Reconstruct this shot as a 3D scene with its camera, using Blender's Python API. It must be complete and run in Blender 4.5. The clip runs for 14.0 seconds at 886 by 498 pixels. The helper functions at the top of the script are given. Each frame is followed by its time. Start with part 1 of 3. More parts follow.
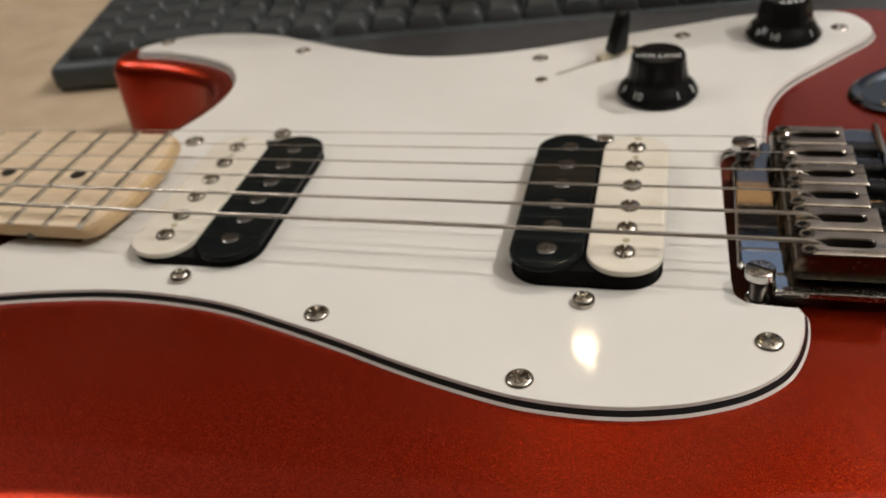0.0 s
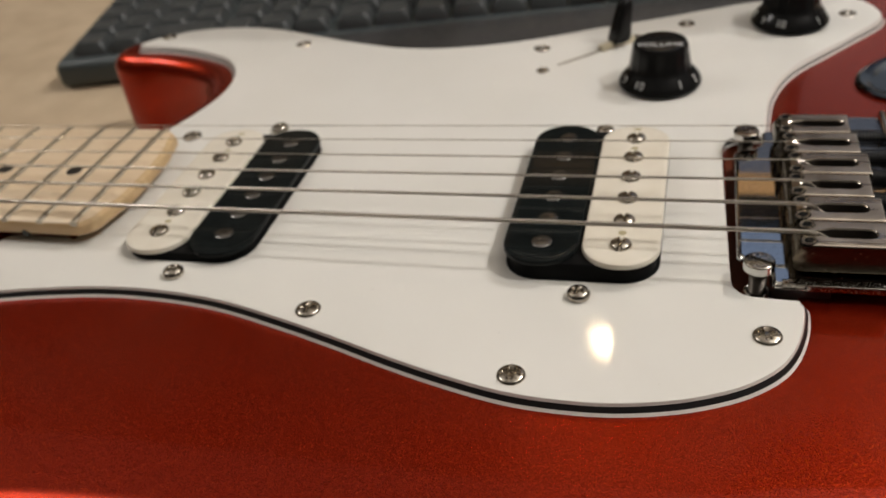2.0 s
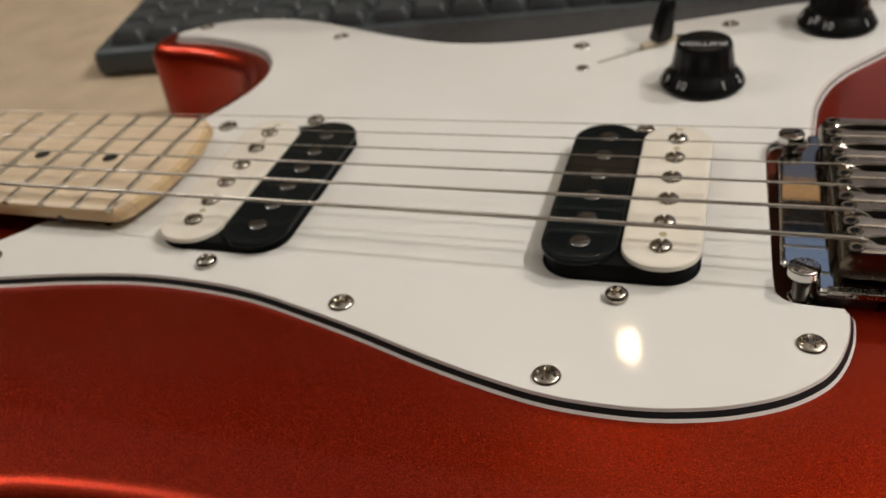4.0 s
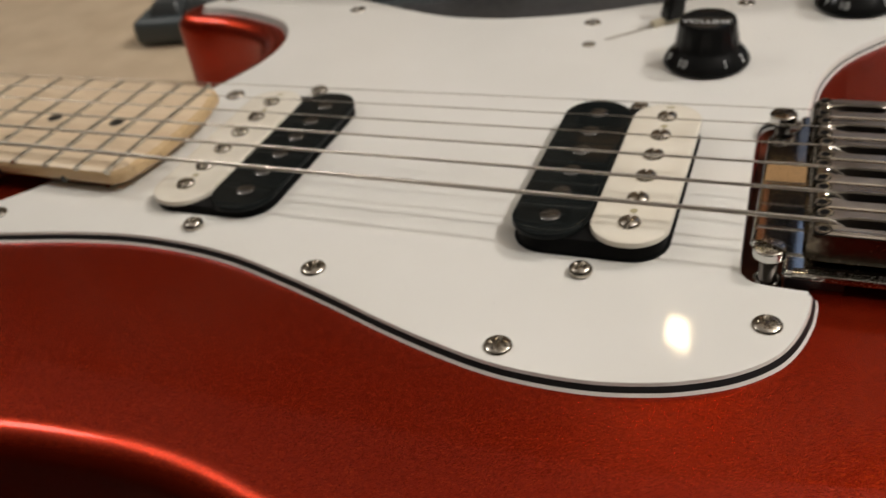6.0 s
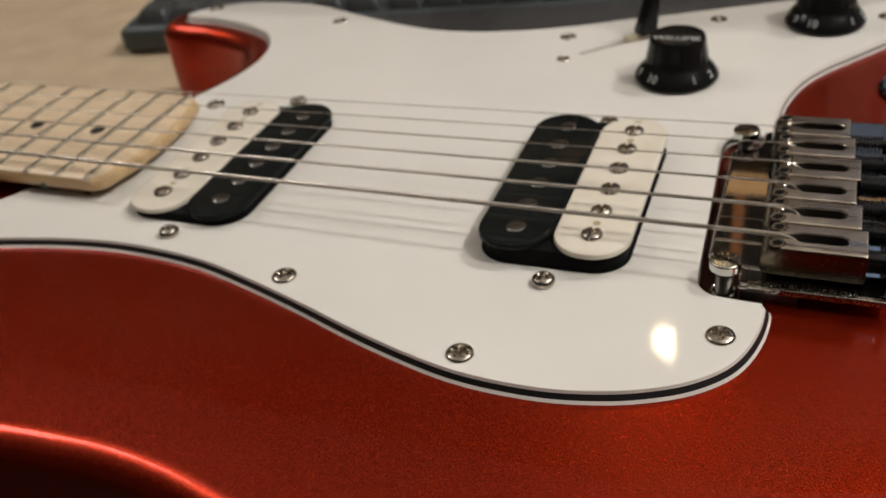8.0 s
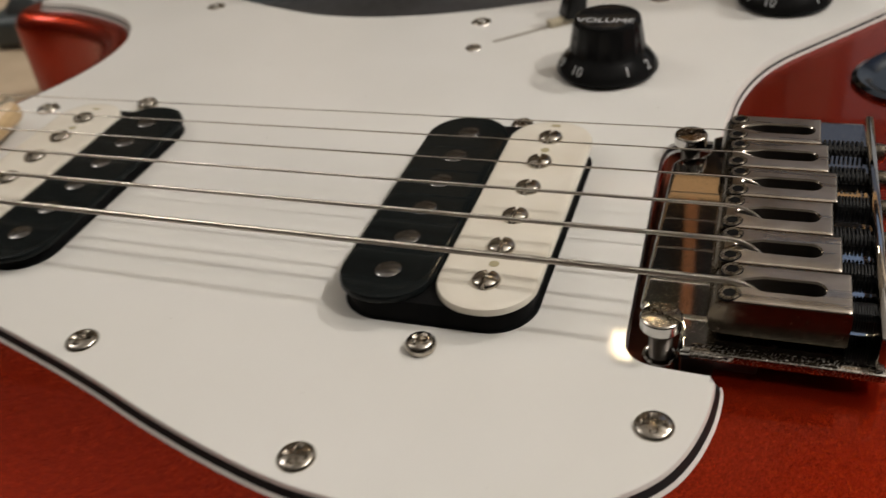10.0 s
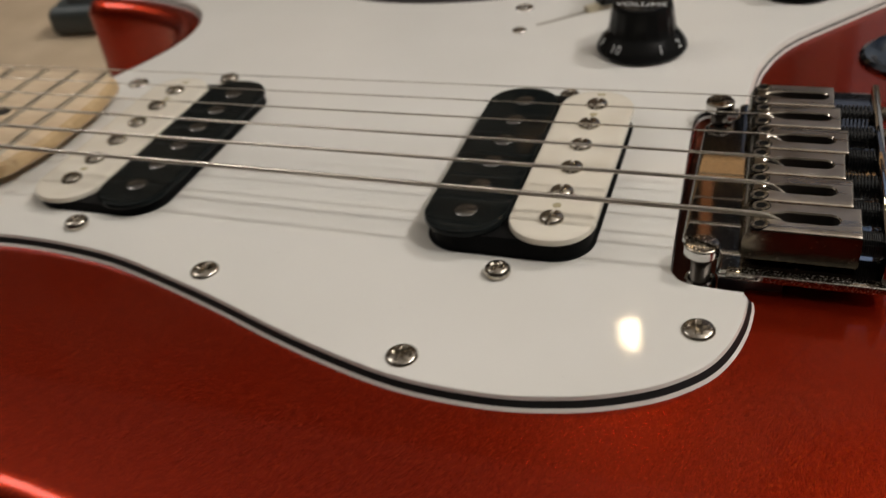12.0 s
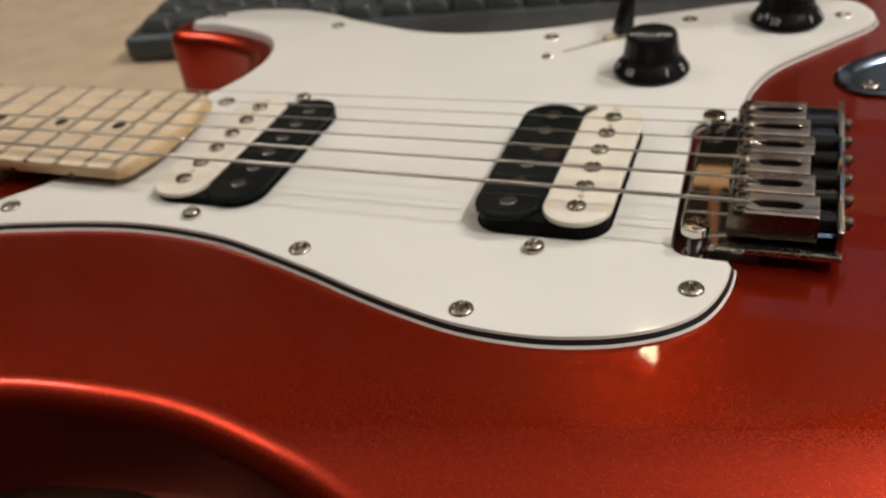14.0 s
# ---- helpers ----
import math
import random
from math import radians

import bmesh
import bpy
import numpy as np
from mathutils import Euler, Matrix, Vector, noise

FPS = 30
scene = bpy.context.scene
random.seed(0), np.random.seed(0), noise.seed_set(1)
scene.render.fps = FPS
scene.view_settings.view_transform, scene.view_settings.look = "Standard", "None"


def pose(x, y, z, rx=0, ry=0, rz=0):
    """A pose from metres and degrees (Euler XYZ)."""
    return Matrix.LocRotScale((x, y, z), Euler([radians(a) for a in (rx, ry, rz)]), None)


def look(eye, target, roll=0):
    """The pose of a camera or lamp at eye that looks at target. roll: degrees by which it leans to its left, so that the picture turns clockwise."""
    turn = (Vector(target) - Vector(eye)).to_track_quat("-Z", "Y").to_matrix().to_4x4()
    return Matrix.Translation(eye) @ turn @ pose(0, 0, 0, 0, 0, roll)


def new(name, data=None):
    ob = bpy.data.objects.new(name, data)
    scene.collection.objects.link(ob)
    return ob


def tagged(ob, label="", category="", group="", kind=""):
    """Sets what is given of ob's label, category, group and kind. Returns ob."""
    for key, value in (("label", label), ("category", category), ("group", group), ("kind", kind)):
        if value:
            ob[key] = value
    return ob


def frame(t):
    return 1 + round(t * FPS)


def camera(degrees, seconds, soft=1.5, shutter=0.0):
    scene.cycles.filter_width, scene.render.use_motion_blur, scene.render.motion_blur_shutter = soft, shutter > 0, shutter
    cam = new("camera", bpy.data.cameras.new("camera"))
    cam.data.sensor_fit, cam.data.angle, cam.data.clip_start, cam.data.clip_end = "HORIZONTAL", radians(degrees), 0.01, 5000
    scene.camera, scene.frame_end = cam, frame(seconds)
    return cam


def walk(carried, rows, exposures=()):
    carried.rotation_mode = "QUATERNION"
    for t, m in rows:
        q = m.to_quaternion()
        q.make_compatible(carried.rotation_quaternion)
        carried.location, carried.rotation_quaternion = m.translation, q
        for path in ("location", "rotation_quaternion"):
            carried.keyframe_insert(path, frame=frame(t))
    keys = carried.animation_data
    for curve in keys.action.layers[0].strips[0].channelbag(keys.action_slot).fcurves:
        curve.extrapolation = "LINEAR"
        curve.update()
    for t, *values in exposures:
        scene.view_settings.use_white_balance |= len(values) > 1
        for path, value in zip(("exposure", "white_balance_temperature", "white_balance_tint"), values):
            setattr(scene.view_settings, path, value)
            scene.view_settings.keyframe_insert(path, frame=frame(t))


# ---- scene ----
cam = camera(51.07, 14.0, soft=1.25, shutter=0.5)
cam.data.dof.use_dof, cam.data.dof.focus_distance, cam.data.dof.aperture_fstop = True, 0.160, 25.0
PATH = [
    (0, (-0.02544, -0.20887, 0.93255), (-0.5016, 1.3729, -0.1949), -6.85),
    (0.5, (-0.02437, -0.20718, 0.93110), (-0.5104, 1.3690, -0.2000), -7.15),
    (1, (-0.02298, -0.20581, 0.92837), (-0.5236, 1.3637, -0.2056), -7.64),
    (1.5, (-0.02199, -0.20439, 0.92935), (-0.5369, 1.3577, -0.2085), -8.13),
    (2, (-0.02014, -0.20458, 0.92990), (-0.5367, 1.3598, -0.2040), -8.12),
    (2.5, (-0.01939, -0.20539, 0.92951), (-0.5350, 1.3604, -0.2029), -8.01),
    (3, (-0.01993, -0.20483, 0.92836), (-0.5461, 1.3582, -0.2030), -7.83),
    (3.5, (-0.02310, -0.20303, 0.92996), (-0.5664, 1.3516, -0.2050), -7.82),
    (3.7, (-0.02366, -0.20300, 0.92938), (-0.5746, 1.3499, -0.2042), -7.71),
    (5.8, (-0.00376, -0.20058, 0.92319), (-0.7227, 1.2830, -0.2091), -8.91),
    (6, (-0.00050, -0.19922, 0.92451), (-0.7058, 1.2799, -0.2220), -8.68),
    (6.5, (0.00638, -0.19795, 0.92612), (-0.6925, 1.2859, -0.2183), -8.31),
    (7, (0.00360, -0.20098, 0.92883), (-0.6868, 1.2843, -0.2189), -7.93),
    (7.2, (0.00433, -0.20092, 0.92719), (-0.6933, 1.2886, -0.2107), -7.89),
    (9.3, (0.00808, -0.19752, 0.92818), (-0.6511, 1.3074, -0.2123), -7.37),
    (9.5, (0.00651, -0.18051, 0.92003), (-0.6424, 1.3299, -0.2191), -7.29),
    (9.7, (0.00443, -0.16366, 0.91082), (-0.6375, 1.3413, -0.2394), -7.56),
    (10, (0.00659, -0.14688, 0.90241), (-0.6140, 1.3626, -0.2535), -7.45),
    (10.2, (0.00513, -0.14124, 0.89942), (-0.5768, 1.3798, -0.2616), -6.91),
    (10.5, (0.00342, -0.13228, 0.89448), (-0.5668, 1.3862, -0.2755), -7.00),
    (11, (0.00270, -0.13003, 0.89417), (-0.5667, 1.3845, -0.2814), -7.08),
    (11.3, (0.00339, -0.13660, 0.89525), (-0.5695, 1.3774, -0.2793), -6.97),
    (11.5, (0.00363, -0.14841, 0.89902), (-0.5868, 1.3595, -0.2747), -7.19),
    (11.7, (0.00364, -0.16091, 0.90353), (-0.6011, 1.3467, -0.2633), -7.07),
    (12, (0.00311, -0.18066, 0.91135), (-0.6197, 1.3283, -0.2442), -7.27),
    (12.3, (0.00234, -0.19331, 0.91622), (-0.6464, 1.3098, -0.2326), -7.59),
    (12.5, (0.00165, -0.20074, 0.91808), (-0.6564, 1.3066, -0.2199), -7.56),
    (13, (0.00557, -0.21437, 0.92358), (-0.6711, 1.2931, -0.2032), -7.83),
    (13.5, (0.01165, -0.22227, 0.92809), (-0.6683, 1.2932, -0.1859), -7.97),
    (14, (0.01302, -0.22693, 0.93269), (-0.6544, 1.2948, -0.1804), -7.88),
]
walk(cam, [(t, look(eye, target, roll)) for t, eye, target, roll in PATH],
     [(0, 0.33), (3.5, 0.27), (6.5, 0.28), (9.5, 0.22), (10, 0.13), (10.5, 0.05), (11, -0.03), (11.5, -0.04), (12, 0.02), (12.5, 0.14), (13, 0.28), (14, 0.44)])

from mathutils.geometry import delaunay_2d_cdt

# ---- light ----
world = bpy.data.worlds.new("world")
world.use_nodes = True
world.node_tree.nodes["Background"].inputs[0].default_value = (0.9, 0.85, 0.8, 1)
world.node_tree.nodes["Background"].inputs[1].default_value = 0.02
scene.world = world


def bulb_light(name, place, power, radius, colour):
    data = bpy.data.lights.new(name, "POINT")
    data.energy, data.shadow_soft_size, data.color = power, radius, colour
    ob = new(name, data)
    ob.location = place
    return ob


WARM = (1.0, 0.957, 0.917)
bulb_light("ceiling_bulb_light", (0.95, 0.70, 2.10), 30.5, 0.022, WARM)
bulb_light("ceiling_bulb_light", (1.02, -0.10, 2.10), 27.5, 0.022, WARM)
bulb_light("corner_bulb_light", (-1.40, 0.14, 2.08), 14, 0.22, WARM)

# ---- materials ----


def material(name, colour, rough=0.5, metal=0.0, coat=0.0, coat_rough=0.05):
    m = bpy.data.materials.new(name)
    m.use_nodes = True
    b = m.node_tree.nodes["Principled BSDF"]
    b.inputs["Base Color"].default_value = (*colour, 1)
    b.inputs["Roughness"].default_value = rough
    b.inputs["Metallic"].default_value = metal
    b.inputs["Coat Weight"].default_value = coat
    b.inputs["Coat Roughness"].default_value = coat_rough
    return m


def node(m, kind, **values):
    n = m.node_tree.nodes.new(kind)
    for key, value in values.items():
        n.inputs[key].default_value = value
    return n


def wire(m, a, out, b, into):
    m.node_tree.links.new(a.outputs[out], b.inputs[into])


def bsdf(m):
    return m.node_tree.nodes["Principled BSDF"]


def coords(m, scale=(1, 1, 1)):
    t = node(m, "ShaderNodeTexCoord")
    s = node(m, "ShaderNodeMapping")
    s.inputs["Scale"].default_value = scale
    wire(m, t, "Object", s, "Vector")
    return s


def ramp(m, stops):
    r = node(m, "ShaderNodeValToRGB")
    e = r.color_ramp.elements
    while len(e) < len(stops):
        e.new(0.5)
    for item, (pos, col) in zip(e, stops):
        item.position, item.color = pos, (*col, 1)
    return r


def noisy(m, scale, detail, low, high, stretch=(1, 1, 1), into="Base Color", lo=0.3, hi=0.7):
    c = coords(m, stretch)
    n = node(m, "ShaderNodeTexNoise", Scale=scale, Detail=detail)
    wire(m, c, "Vector", n, "Vector")
    r = ramp(m, [(lo, low), (hi, high)])
    wire(m, n, "Fac", r, "Fac")
    wire(m, r, "Color", bsdf(m), into)
    return n


def rough_noise(m, scale, low, high, stretch=(1, 1, 1), detail=4):
    c = coords(m, stretch)
    n = node(m, "ShaderNodeTexNoise", Scale=scale, Detail=detail)
    wire(m, c, "Vector", n, "Vector")
    r = node(m, "ShaderNodeMapRange")
    r.inputs["From Min"].default_value, r.inputs["From Max"].default_value = 0.3, 0.7
    r.inputs["To Min"].default_value, r.inputs["To Max"].default_value = low, high
    wire(m, n, "Fac", r, "Value")
    wire(m, r, "Result", bsdf(m), "Roughness")
    return n


def relief(m, scale, strength, distance, stretch=(1, 1, 1), detail=3):
    c = coords(m, stretch)
    n = node(m, "ShaderNodeTexNoise", Scale=scale, Detail=detail)
    wire(m, c, "Vector", n, "Vector")
    b = node(m, "ShaderNodeBump", Strength=strength, Distance=distance)
    wire(m, n, "Fac", b, "Height")
    wire(m, b, "Normal", bsdf(m), "Normal")
    return b


def candy_red():
    m = material("candy_red_metallic", (0.30, 0.012, 0.005), 0.25, 0.86, 0.38, 0.02)
    bsdf(m).inputs["Specular IOR Level"].default_value = 0.0
    c = coords(m)
    v = node(m, "ShaderNodeTexVoronoi", Scale=5200.0)
    wire(m, c, "Vector", v, "Vector")
    n = node(m, "ShaderNodeTexNoise", Scale=9.0, Detail=3.0)
    wire(m, c, "Vector", n, "Vector")
    sep = node(m, "ShaderNodeSeparateColor")
    wire(m, v, "Color", sep, "Color")
    r = ramp(m, [(0.0, (0.325, 0.0195, 0.0040)), (0.90, (0.405, 0.0245, 0.0050)), (1.0, (0.68, 0.075, 0.014))])
    wire(m, sep, "Red", r, "Fac")
    wire(m, r, "Color", bsdf(m), "Base Color")
    # every flake is tilted a little its own way
    tilt = node(m, "ShaderNodeVectorMath")
    tilt.operation = "MULTIPLY_ADD"
    wire(m, v, "Color", tilt, 0)
    tilt.inputs[1].default_value, tilt.inputs[2].default_value = (0.13, 0.13, 0.13), (-0.065, -0.065, -0.065)
    g = node(m, "ShaderNodeNewGeometry")
    add = node(m, "ShaderNodeVectorMath")
    wire(m, g, "Normal", add, 0)
    wire(m, tilt, "Vector", add, 1)
    unit = node(m, "ShaderNodeVectorMath")
    unit.operation = "NORMALIZE"
    wire(m, add, "Vector", unit, 0)
    wire(m, unit, "Vector", bsdf(m), "Normal")
    k = node(m, "ShaderNodeMapRange")
    k.inputs["To Min"].default_value, k.inputs["To Max"].default_value = 0.02, 0.05
    wire(m, n, "Fac", k, "Value")
    wire(m, k, "Result", bsdf(m), "Coat Roughness")
    return m


def maple(name, stops):
    m = material(name, (0.62, 0.45, 0.27), 0.38, 0, 0.25, 0.30)
    c = coords(m, (6, 60, 60))
    n = node(m, "ShaderNodeTexNoise", Scale=8.0, Detail=6.0, Distortion=0.4)
    wire(m, c, "Vector", n, "Vector")
    r = ramp(m, stops)
    wire(m, n, "Fac", r, "Fac")
    wire(m, r, "Color", bsdf(m), "Base Color")
    relief(m, 40, 0.06, 0.0004, (6, 60, 60))
    return m


def wound():
    m = material("wound_nickel_string", (0.42, 0.40, 0.37), 0.30, 1.0)
    c = coords(m)
    w = node(m, "ShaderNodeTexWave", Scale=950.0)
    w.bands_direction = "X"
    wire(m, c, "Vector", w, "Vector")
    # Grooves between windings are coloured darker, on top of the bump, as shade.
    r = ramp(m, [(0.15, (0.14, 0.12, 0.10)), (0.55, (0.72, 0.66, 0.57))])
    wire(m, w, "Fac", r, "Fac")
    wire(m, r, "Color", bsdf(m), "Base Color")
    b = node(m, "ShaderNodeBump", Strength=0.6, Distance=0.0003)
    wire(m, w, "Fac", b, "Height")
    wire(m, b, "Normal", bsdf(m), "Normal")
    return m


RED = candy_red()
WHITE = material("white_guard_plastic", (0.73, 0.705, 0.65), 0.11)
noisy(WHITE, 25, 4, (0.71, 0.69, 0.637), (0.745, 0.725, 0.677))
rough_noise(WHITE, 60, 0.04, 0.07)
c = coords(WHITE)
v = node(WHITE, "ShaderNodeTexVoronoi", Scale=130.0)
wire(WHITE, c, "Vector", v, "Vector")
speck = ramp(WHITE, [(0.018, (0.30, 0.27, 0.22)), (0.032, (1, 1, 1))])
wire(WHITE, v, "Distance", speck, "Fac")
mix = node(WHITE, "ShaderNodeMix")
mix.data_type, mix.blend_type = "RGBA", "MULTIPLY"
mix.inputs[0].default_value = 0.45
old = bsdf(WHITE).inputs["Base Color"].links[0].from_node
wire(WHITE, old, "Color", mix, 6)
wire(WHITE, speck, "Color", mix, 7)
wire(WHITE, mix, 2, bsdf(WHITE), "Base Color")
PLY = material("black_ply", (0.012, 0.012, 0.012), 0.35)
CREAM = material("cream_bobbin", (0.72, 0.67, 0.56), 0.22)
noisy(CREAM, 90, 4, (0.69, 0.63, 0.52), (0.75, 0.70, 0.60))
relief(CREAM, 900, 0.05, 0.0002)
BLACK = material("black_bobbin", (0.008, 0.010, 0.010), 0.20)
rough_noise(BLACK, 120, 0.07, 0.15)
# Coil tape and cords; also stands in for shade in slots, bores, gaps.
DULL_BLACK = material("dull_black", (0.006, 0.006, 0.006), 0.45)
bsdf(BLACK).inputs["Specular IOR Level"].default_value = 0.16
dust = node(BLACK, "ShaderNodeTexVoronoi", Scale=420.0)
wire(BLACK, coords(BLACK), "Vector", dust, "Vector")
grain = ramp(BLACK, [(0.035, (0.07, 0.07, 0.066)), (0.06, (0.008, 0.010, 0.010))])
wire(BLACK, dust, "Distance", grain, "Fac")
wire(BLACK, grain, "Color", bsdf(BLACK), "Base Color")
bsdf(DULL_BLACK).inputs["Specular IOR Level"].default_value = 0.08
KNOB = material("black_knob_plastic", (0.010, 0.010, 0.010), 0.22)
rough_noise(KNOB, 150, 0.10, 0.18)
bsdf(KNOB).inputs["Specular IOR Level"].default_value = 0.22
PRINT = material("white_print", (0.55, 0.55, 0.54), 0.5)
CHROME = material("chrome", (0.62, 0.61, 0.60), 0.06, 1.0)
rough_noise(CHROME, 2600, 0.03, 0.24, detail=2).inputs["Roughness"].default_value = 0.7
CHROME.node_tree.nodes["Map Range"].inputs["From Min"].default_value = 0.53
noisy(CHROME, 1600, 6, (0.44, 0.43, 0.42), (0.58, 0.57, 0.55), lo=0.30, hi=0.42)
NICKEL = material("brushed_nickel", (0.50, 0.46, 0.40), 0.30, 1.0)
noisy(NICKEL, 160, 6, (0.33, 0.285, 0.23), (0.52, 0.465, 0.40))
rough_noise(NICKEL, 300, 0.24, 0.40, (0.15, 2, 1))
brushed = NICKEL.node_tree.nodes["Map Range"]
facing = node(NICKEL, "ShaderNodeNewGeometry")
split = node(NICKEL, "ShaderNodeSeparateXYZ")
wire(NICKEL, facing, "Normal", split, "Vector")
upward = node(NICKEL, "ShaderNodeMapRange")
upward.inputs["From Min"].default_value, upward.inputs["From Max"].default_value = 0.75, 0.97
upward.inputs["To Min"].default_value, upward.inputs["To Max"].default_value = 0.12, 0.33
wire(NICKEL, split, "Z", upward, "Value")
polish = node(NICKEL, "ShaderNodeMath")
polish.operation = "MINIMUM"
wire(NICKEL, upward, "Result", polish, 0)
wire(NICKEL, brushed, "Result", polish, 1)
wire(NICKEL, polish, "Value", bsdf(NICKEL), "Roughness")
SCREW = material("nickel_screw", (0.40, 0.36, 0.30), 0.14, 1.0)
noisy(SCREW, 900, 4, (0.29, 0.255, 0.205), (0.54, 0.50, 0.44), lo=0.38, hi=0.58)
rough_noise(SCREW, 1500, 0.10, 0.30)
# Cavity red, darkened in its colour to look shaded.
ROUT = material("shaded_cavity_red", (0.17, 0.045, 0.022), 0.5)
bsdf(ROUT).inputs["Specular IOR Level"].default_value = 0.2
WORN = material("pitted_chrome", (0.5, 0.48, 0.44), 0.3, 1.0)
noisy(WORN, 2600, 5, (0.30, 0.28, 0.25), (0.66, 0.63, 0.58), lo=0.50, hi=0.62)
rough_noise(WORN, 2300, 0.04, 0.75).inputs["Roughness"].default_value = 0.7
pits = WORN.node_tree.nodes["Map Range"]
pits.inputs["From Min"].default_value, pits.inputs["From Max"].default_value = 0.52, 0.66
relief(WORN, 1500, 0.2, 0.0001)
# For threaded posts; on the slot walls its darkness is painted-in shade.
DARK_METAL = material("dark_metal", (0.11, 0.095, 0.08), 0.4, 0.8)
OLD = material("aged_nickel", (0.26, 0.225, 0.175), 0.28, 1.0)
rough_noise(OLD, 2500, 0.15, 0.45)
# Noses and flanks take a darker, browner nickel than the saddle tops.
FLANK_NICKEL = material("darker_nickel", (0.24, 0.20, 0.155), 0.26, 1.0)
noisy(FLANK_NICKEL, 500, 5, (0.12, 0.10, 0.075), (0.17, 0.145, 0.11))
rough_noise(FLANK_NICKEL, 900, 0.20, 0.28)
SPRING = material("black_spring_steel", (0.010, 0.010, 0.010), 0.42, 0.3)
MATTE = material("matte_black", (0.01, 0.01, 0.01), 0.9)
SLUG = material("steel_slug", (0.25, 0.24, 0.23), 0.26, 1.0)
POST = material("polished_post_chrome", (0.56, 0.55, 0.53), 0.07, 1.0)
rough_noise(POST, 900, 0.04, 0.14)
POLE = material("dark_nickel_pole", (0.50, 0.46, 0.40), 0.16, 1.0)
rough_noise(POLE, 1500, 0.10, 0.26)
STEEL = material("dark_steel", (0.10, 0.10, 0.10), 0.35, 1.0)
FRET = material("fret_wire", (0.52, 0.48, 0.40), 0.32, 1.0)
PLAIN = material("plain_steel_string", (0.64, 0.59, 0.52), 0.25, 1.0)
WOUND = wound()
MAPLE = maple("maple", [(0.25, (0.60, 0.45, 0.29)), (0.55, (0.69, 0.545, 0.375)), (0.8, (0.74, 0.61, 0.445))])
AMBER = maple("amber_maple", [(0.25, (0.47, 0.315, 0.155)), (0.55, (0.55, 0.385, 0.205)), (0.8, (0.61, 0.45, 0.255))])
INLAY = material("black_inlay", (0.012, 0.011, 0.010), 0.3)
SLOTTAN = material("shaded_slot", (0.30, 0.27, 0.22), 0.6)
HOLE = material("tan_hole", (0.36, 0.31, 0.18), 0.7)
LEVER = material("cream_lever", (0.60, 0.53, 0.38), 0.4)
DESK = material("beige_laminate", (0.50, 0.39, 0.26), 0.55)
noisy(DESK, 55, 8, (0.45, 0.345, 0.228), (0.55, 0.435, 0.298))
relief(DESK, 600, 0.08, 0.0004)
CASE = material("slate_keyboard_plastic", (0.050, 0.063, 0.066), 0.42)
rough_noise(CASE, 400, 0.35, 0.5)
KEYCAP = material("charcoal_keycap", (0.050, 0.055, 0.056), 0.42)
rough_noise(KEYCAP, 300, 0.3, 0.5)
STRIP = material("grey_palm_rest", (0.046, 0.046, 0.047), 0.36)
rough_noise(STRIP, 300, 0.32, 0.45)
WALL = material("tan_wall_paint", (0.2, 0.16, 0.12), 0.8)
# Patches stand in for unseen room things mirrored in the glossy body.
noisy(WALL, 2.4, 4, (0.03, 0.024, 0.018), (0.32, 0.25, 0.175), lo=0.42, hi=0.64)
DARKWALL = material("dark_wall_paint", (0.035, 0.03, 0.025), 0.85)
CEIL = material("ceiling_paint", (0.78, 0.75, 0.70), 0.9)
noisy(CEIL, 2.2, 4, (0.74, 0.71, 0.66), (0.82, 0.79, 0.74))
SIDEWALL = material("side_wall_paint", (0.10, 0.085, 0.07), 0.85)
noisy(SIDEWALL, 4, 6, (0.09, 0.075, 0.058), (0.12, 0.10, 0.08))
FLOOR = material("brown_carpet", (0.03, 0.024, 0.018), 0.95)


def lit(name, colour, strength):
    m = material(name, (0.02, 0.02, 0.02), 0.3)
    bsdf(m).inputs["Emission Color"].default_value = (*colour, 1)
    bsdf(m).inputs["Emission Strength"].default_value = strength
    return m


# Glowing areas of the unseen display, set for reflections in the bridge chrome.
TANLIGHT = lit("tan_screen_area", (1.0, 0.56, 0.24), 0.42)
ORANGELIGHT = lit("orange_screen_area", (1.0, 0.36, 0.12), 0.17)
GREYLIGHT = lit("grey_screen_area", (0.62, 0.70, 0.92), 0.13)
BLUELIGHT = lit("blue_screen_area", (0.50, 0.66, 1.0), 0.30)
GLASS = material("lit_bulb_glass", (0.9, 0.85, 0.75), 0.4)
bsdf(GLASS).inputs["Emission Color"].default_value = (1.0, 0.78, 0.48, 1)
bsdf(GLASS).inputs["Emission Strength"].default_value = 48
SCREEN = material("lit_screen", (0.05, 0.06, 0.08), 0.3)
bsdf(SCREEN).inputs["Emission Color"].default_value = (1.0, 0.97, 0.95, 1)
bsdf(SCREEN).inputs["Emission Strength"].default_value = 0.24

# ---- building helpers ----
DESK_TOP = 0.75
BODY = 45.0


def P(x, y, z):
    """Millimetres on the guitar (z from the body's face) to metres from the guitar's base."""
    return Vector((x / 1000, y / 1000, (BODY + z) / 1000))


def finish(name, bm, mat, angle=35):
    bmesh.ops.recalc_face_normals(bm, faces=bm.faces)
    me = bpy.data.meshes.new(name)
    bm.to_mesh(me)
    bm.free()
    me.materials.append(mat)
    for p in me.polygons:
        p.use_smooth = True
    me.set_sharp_from_angle(angle=radians(angle))
    return me


def part(name, bm, mat, parent, label="", angle=35):
    ob = new(name, finish(name, bm, mat, angle))
    ob.parent = parent
    if label:
        ob["label"] = label
    return ob


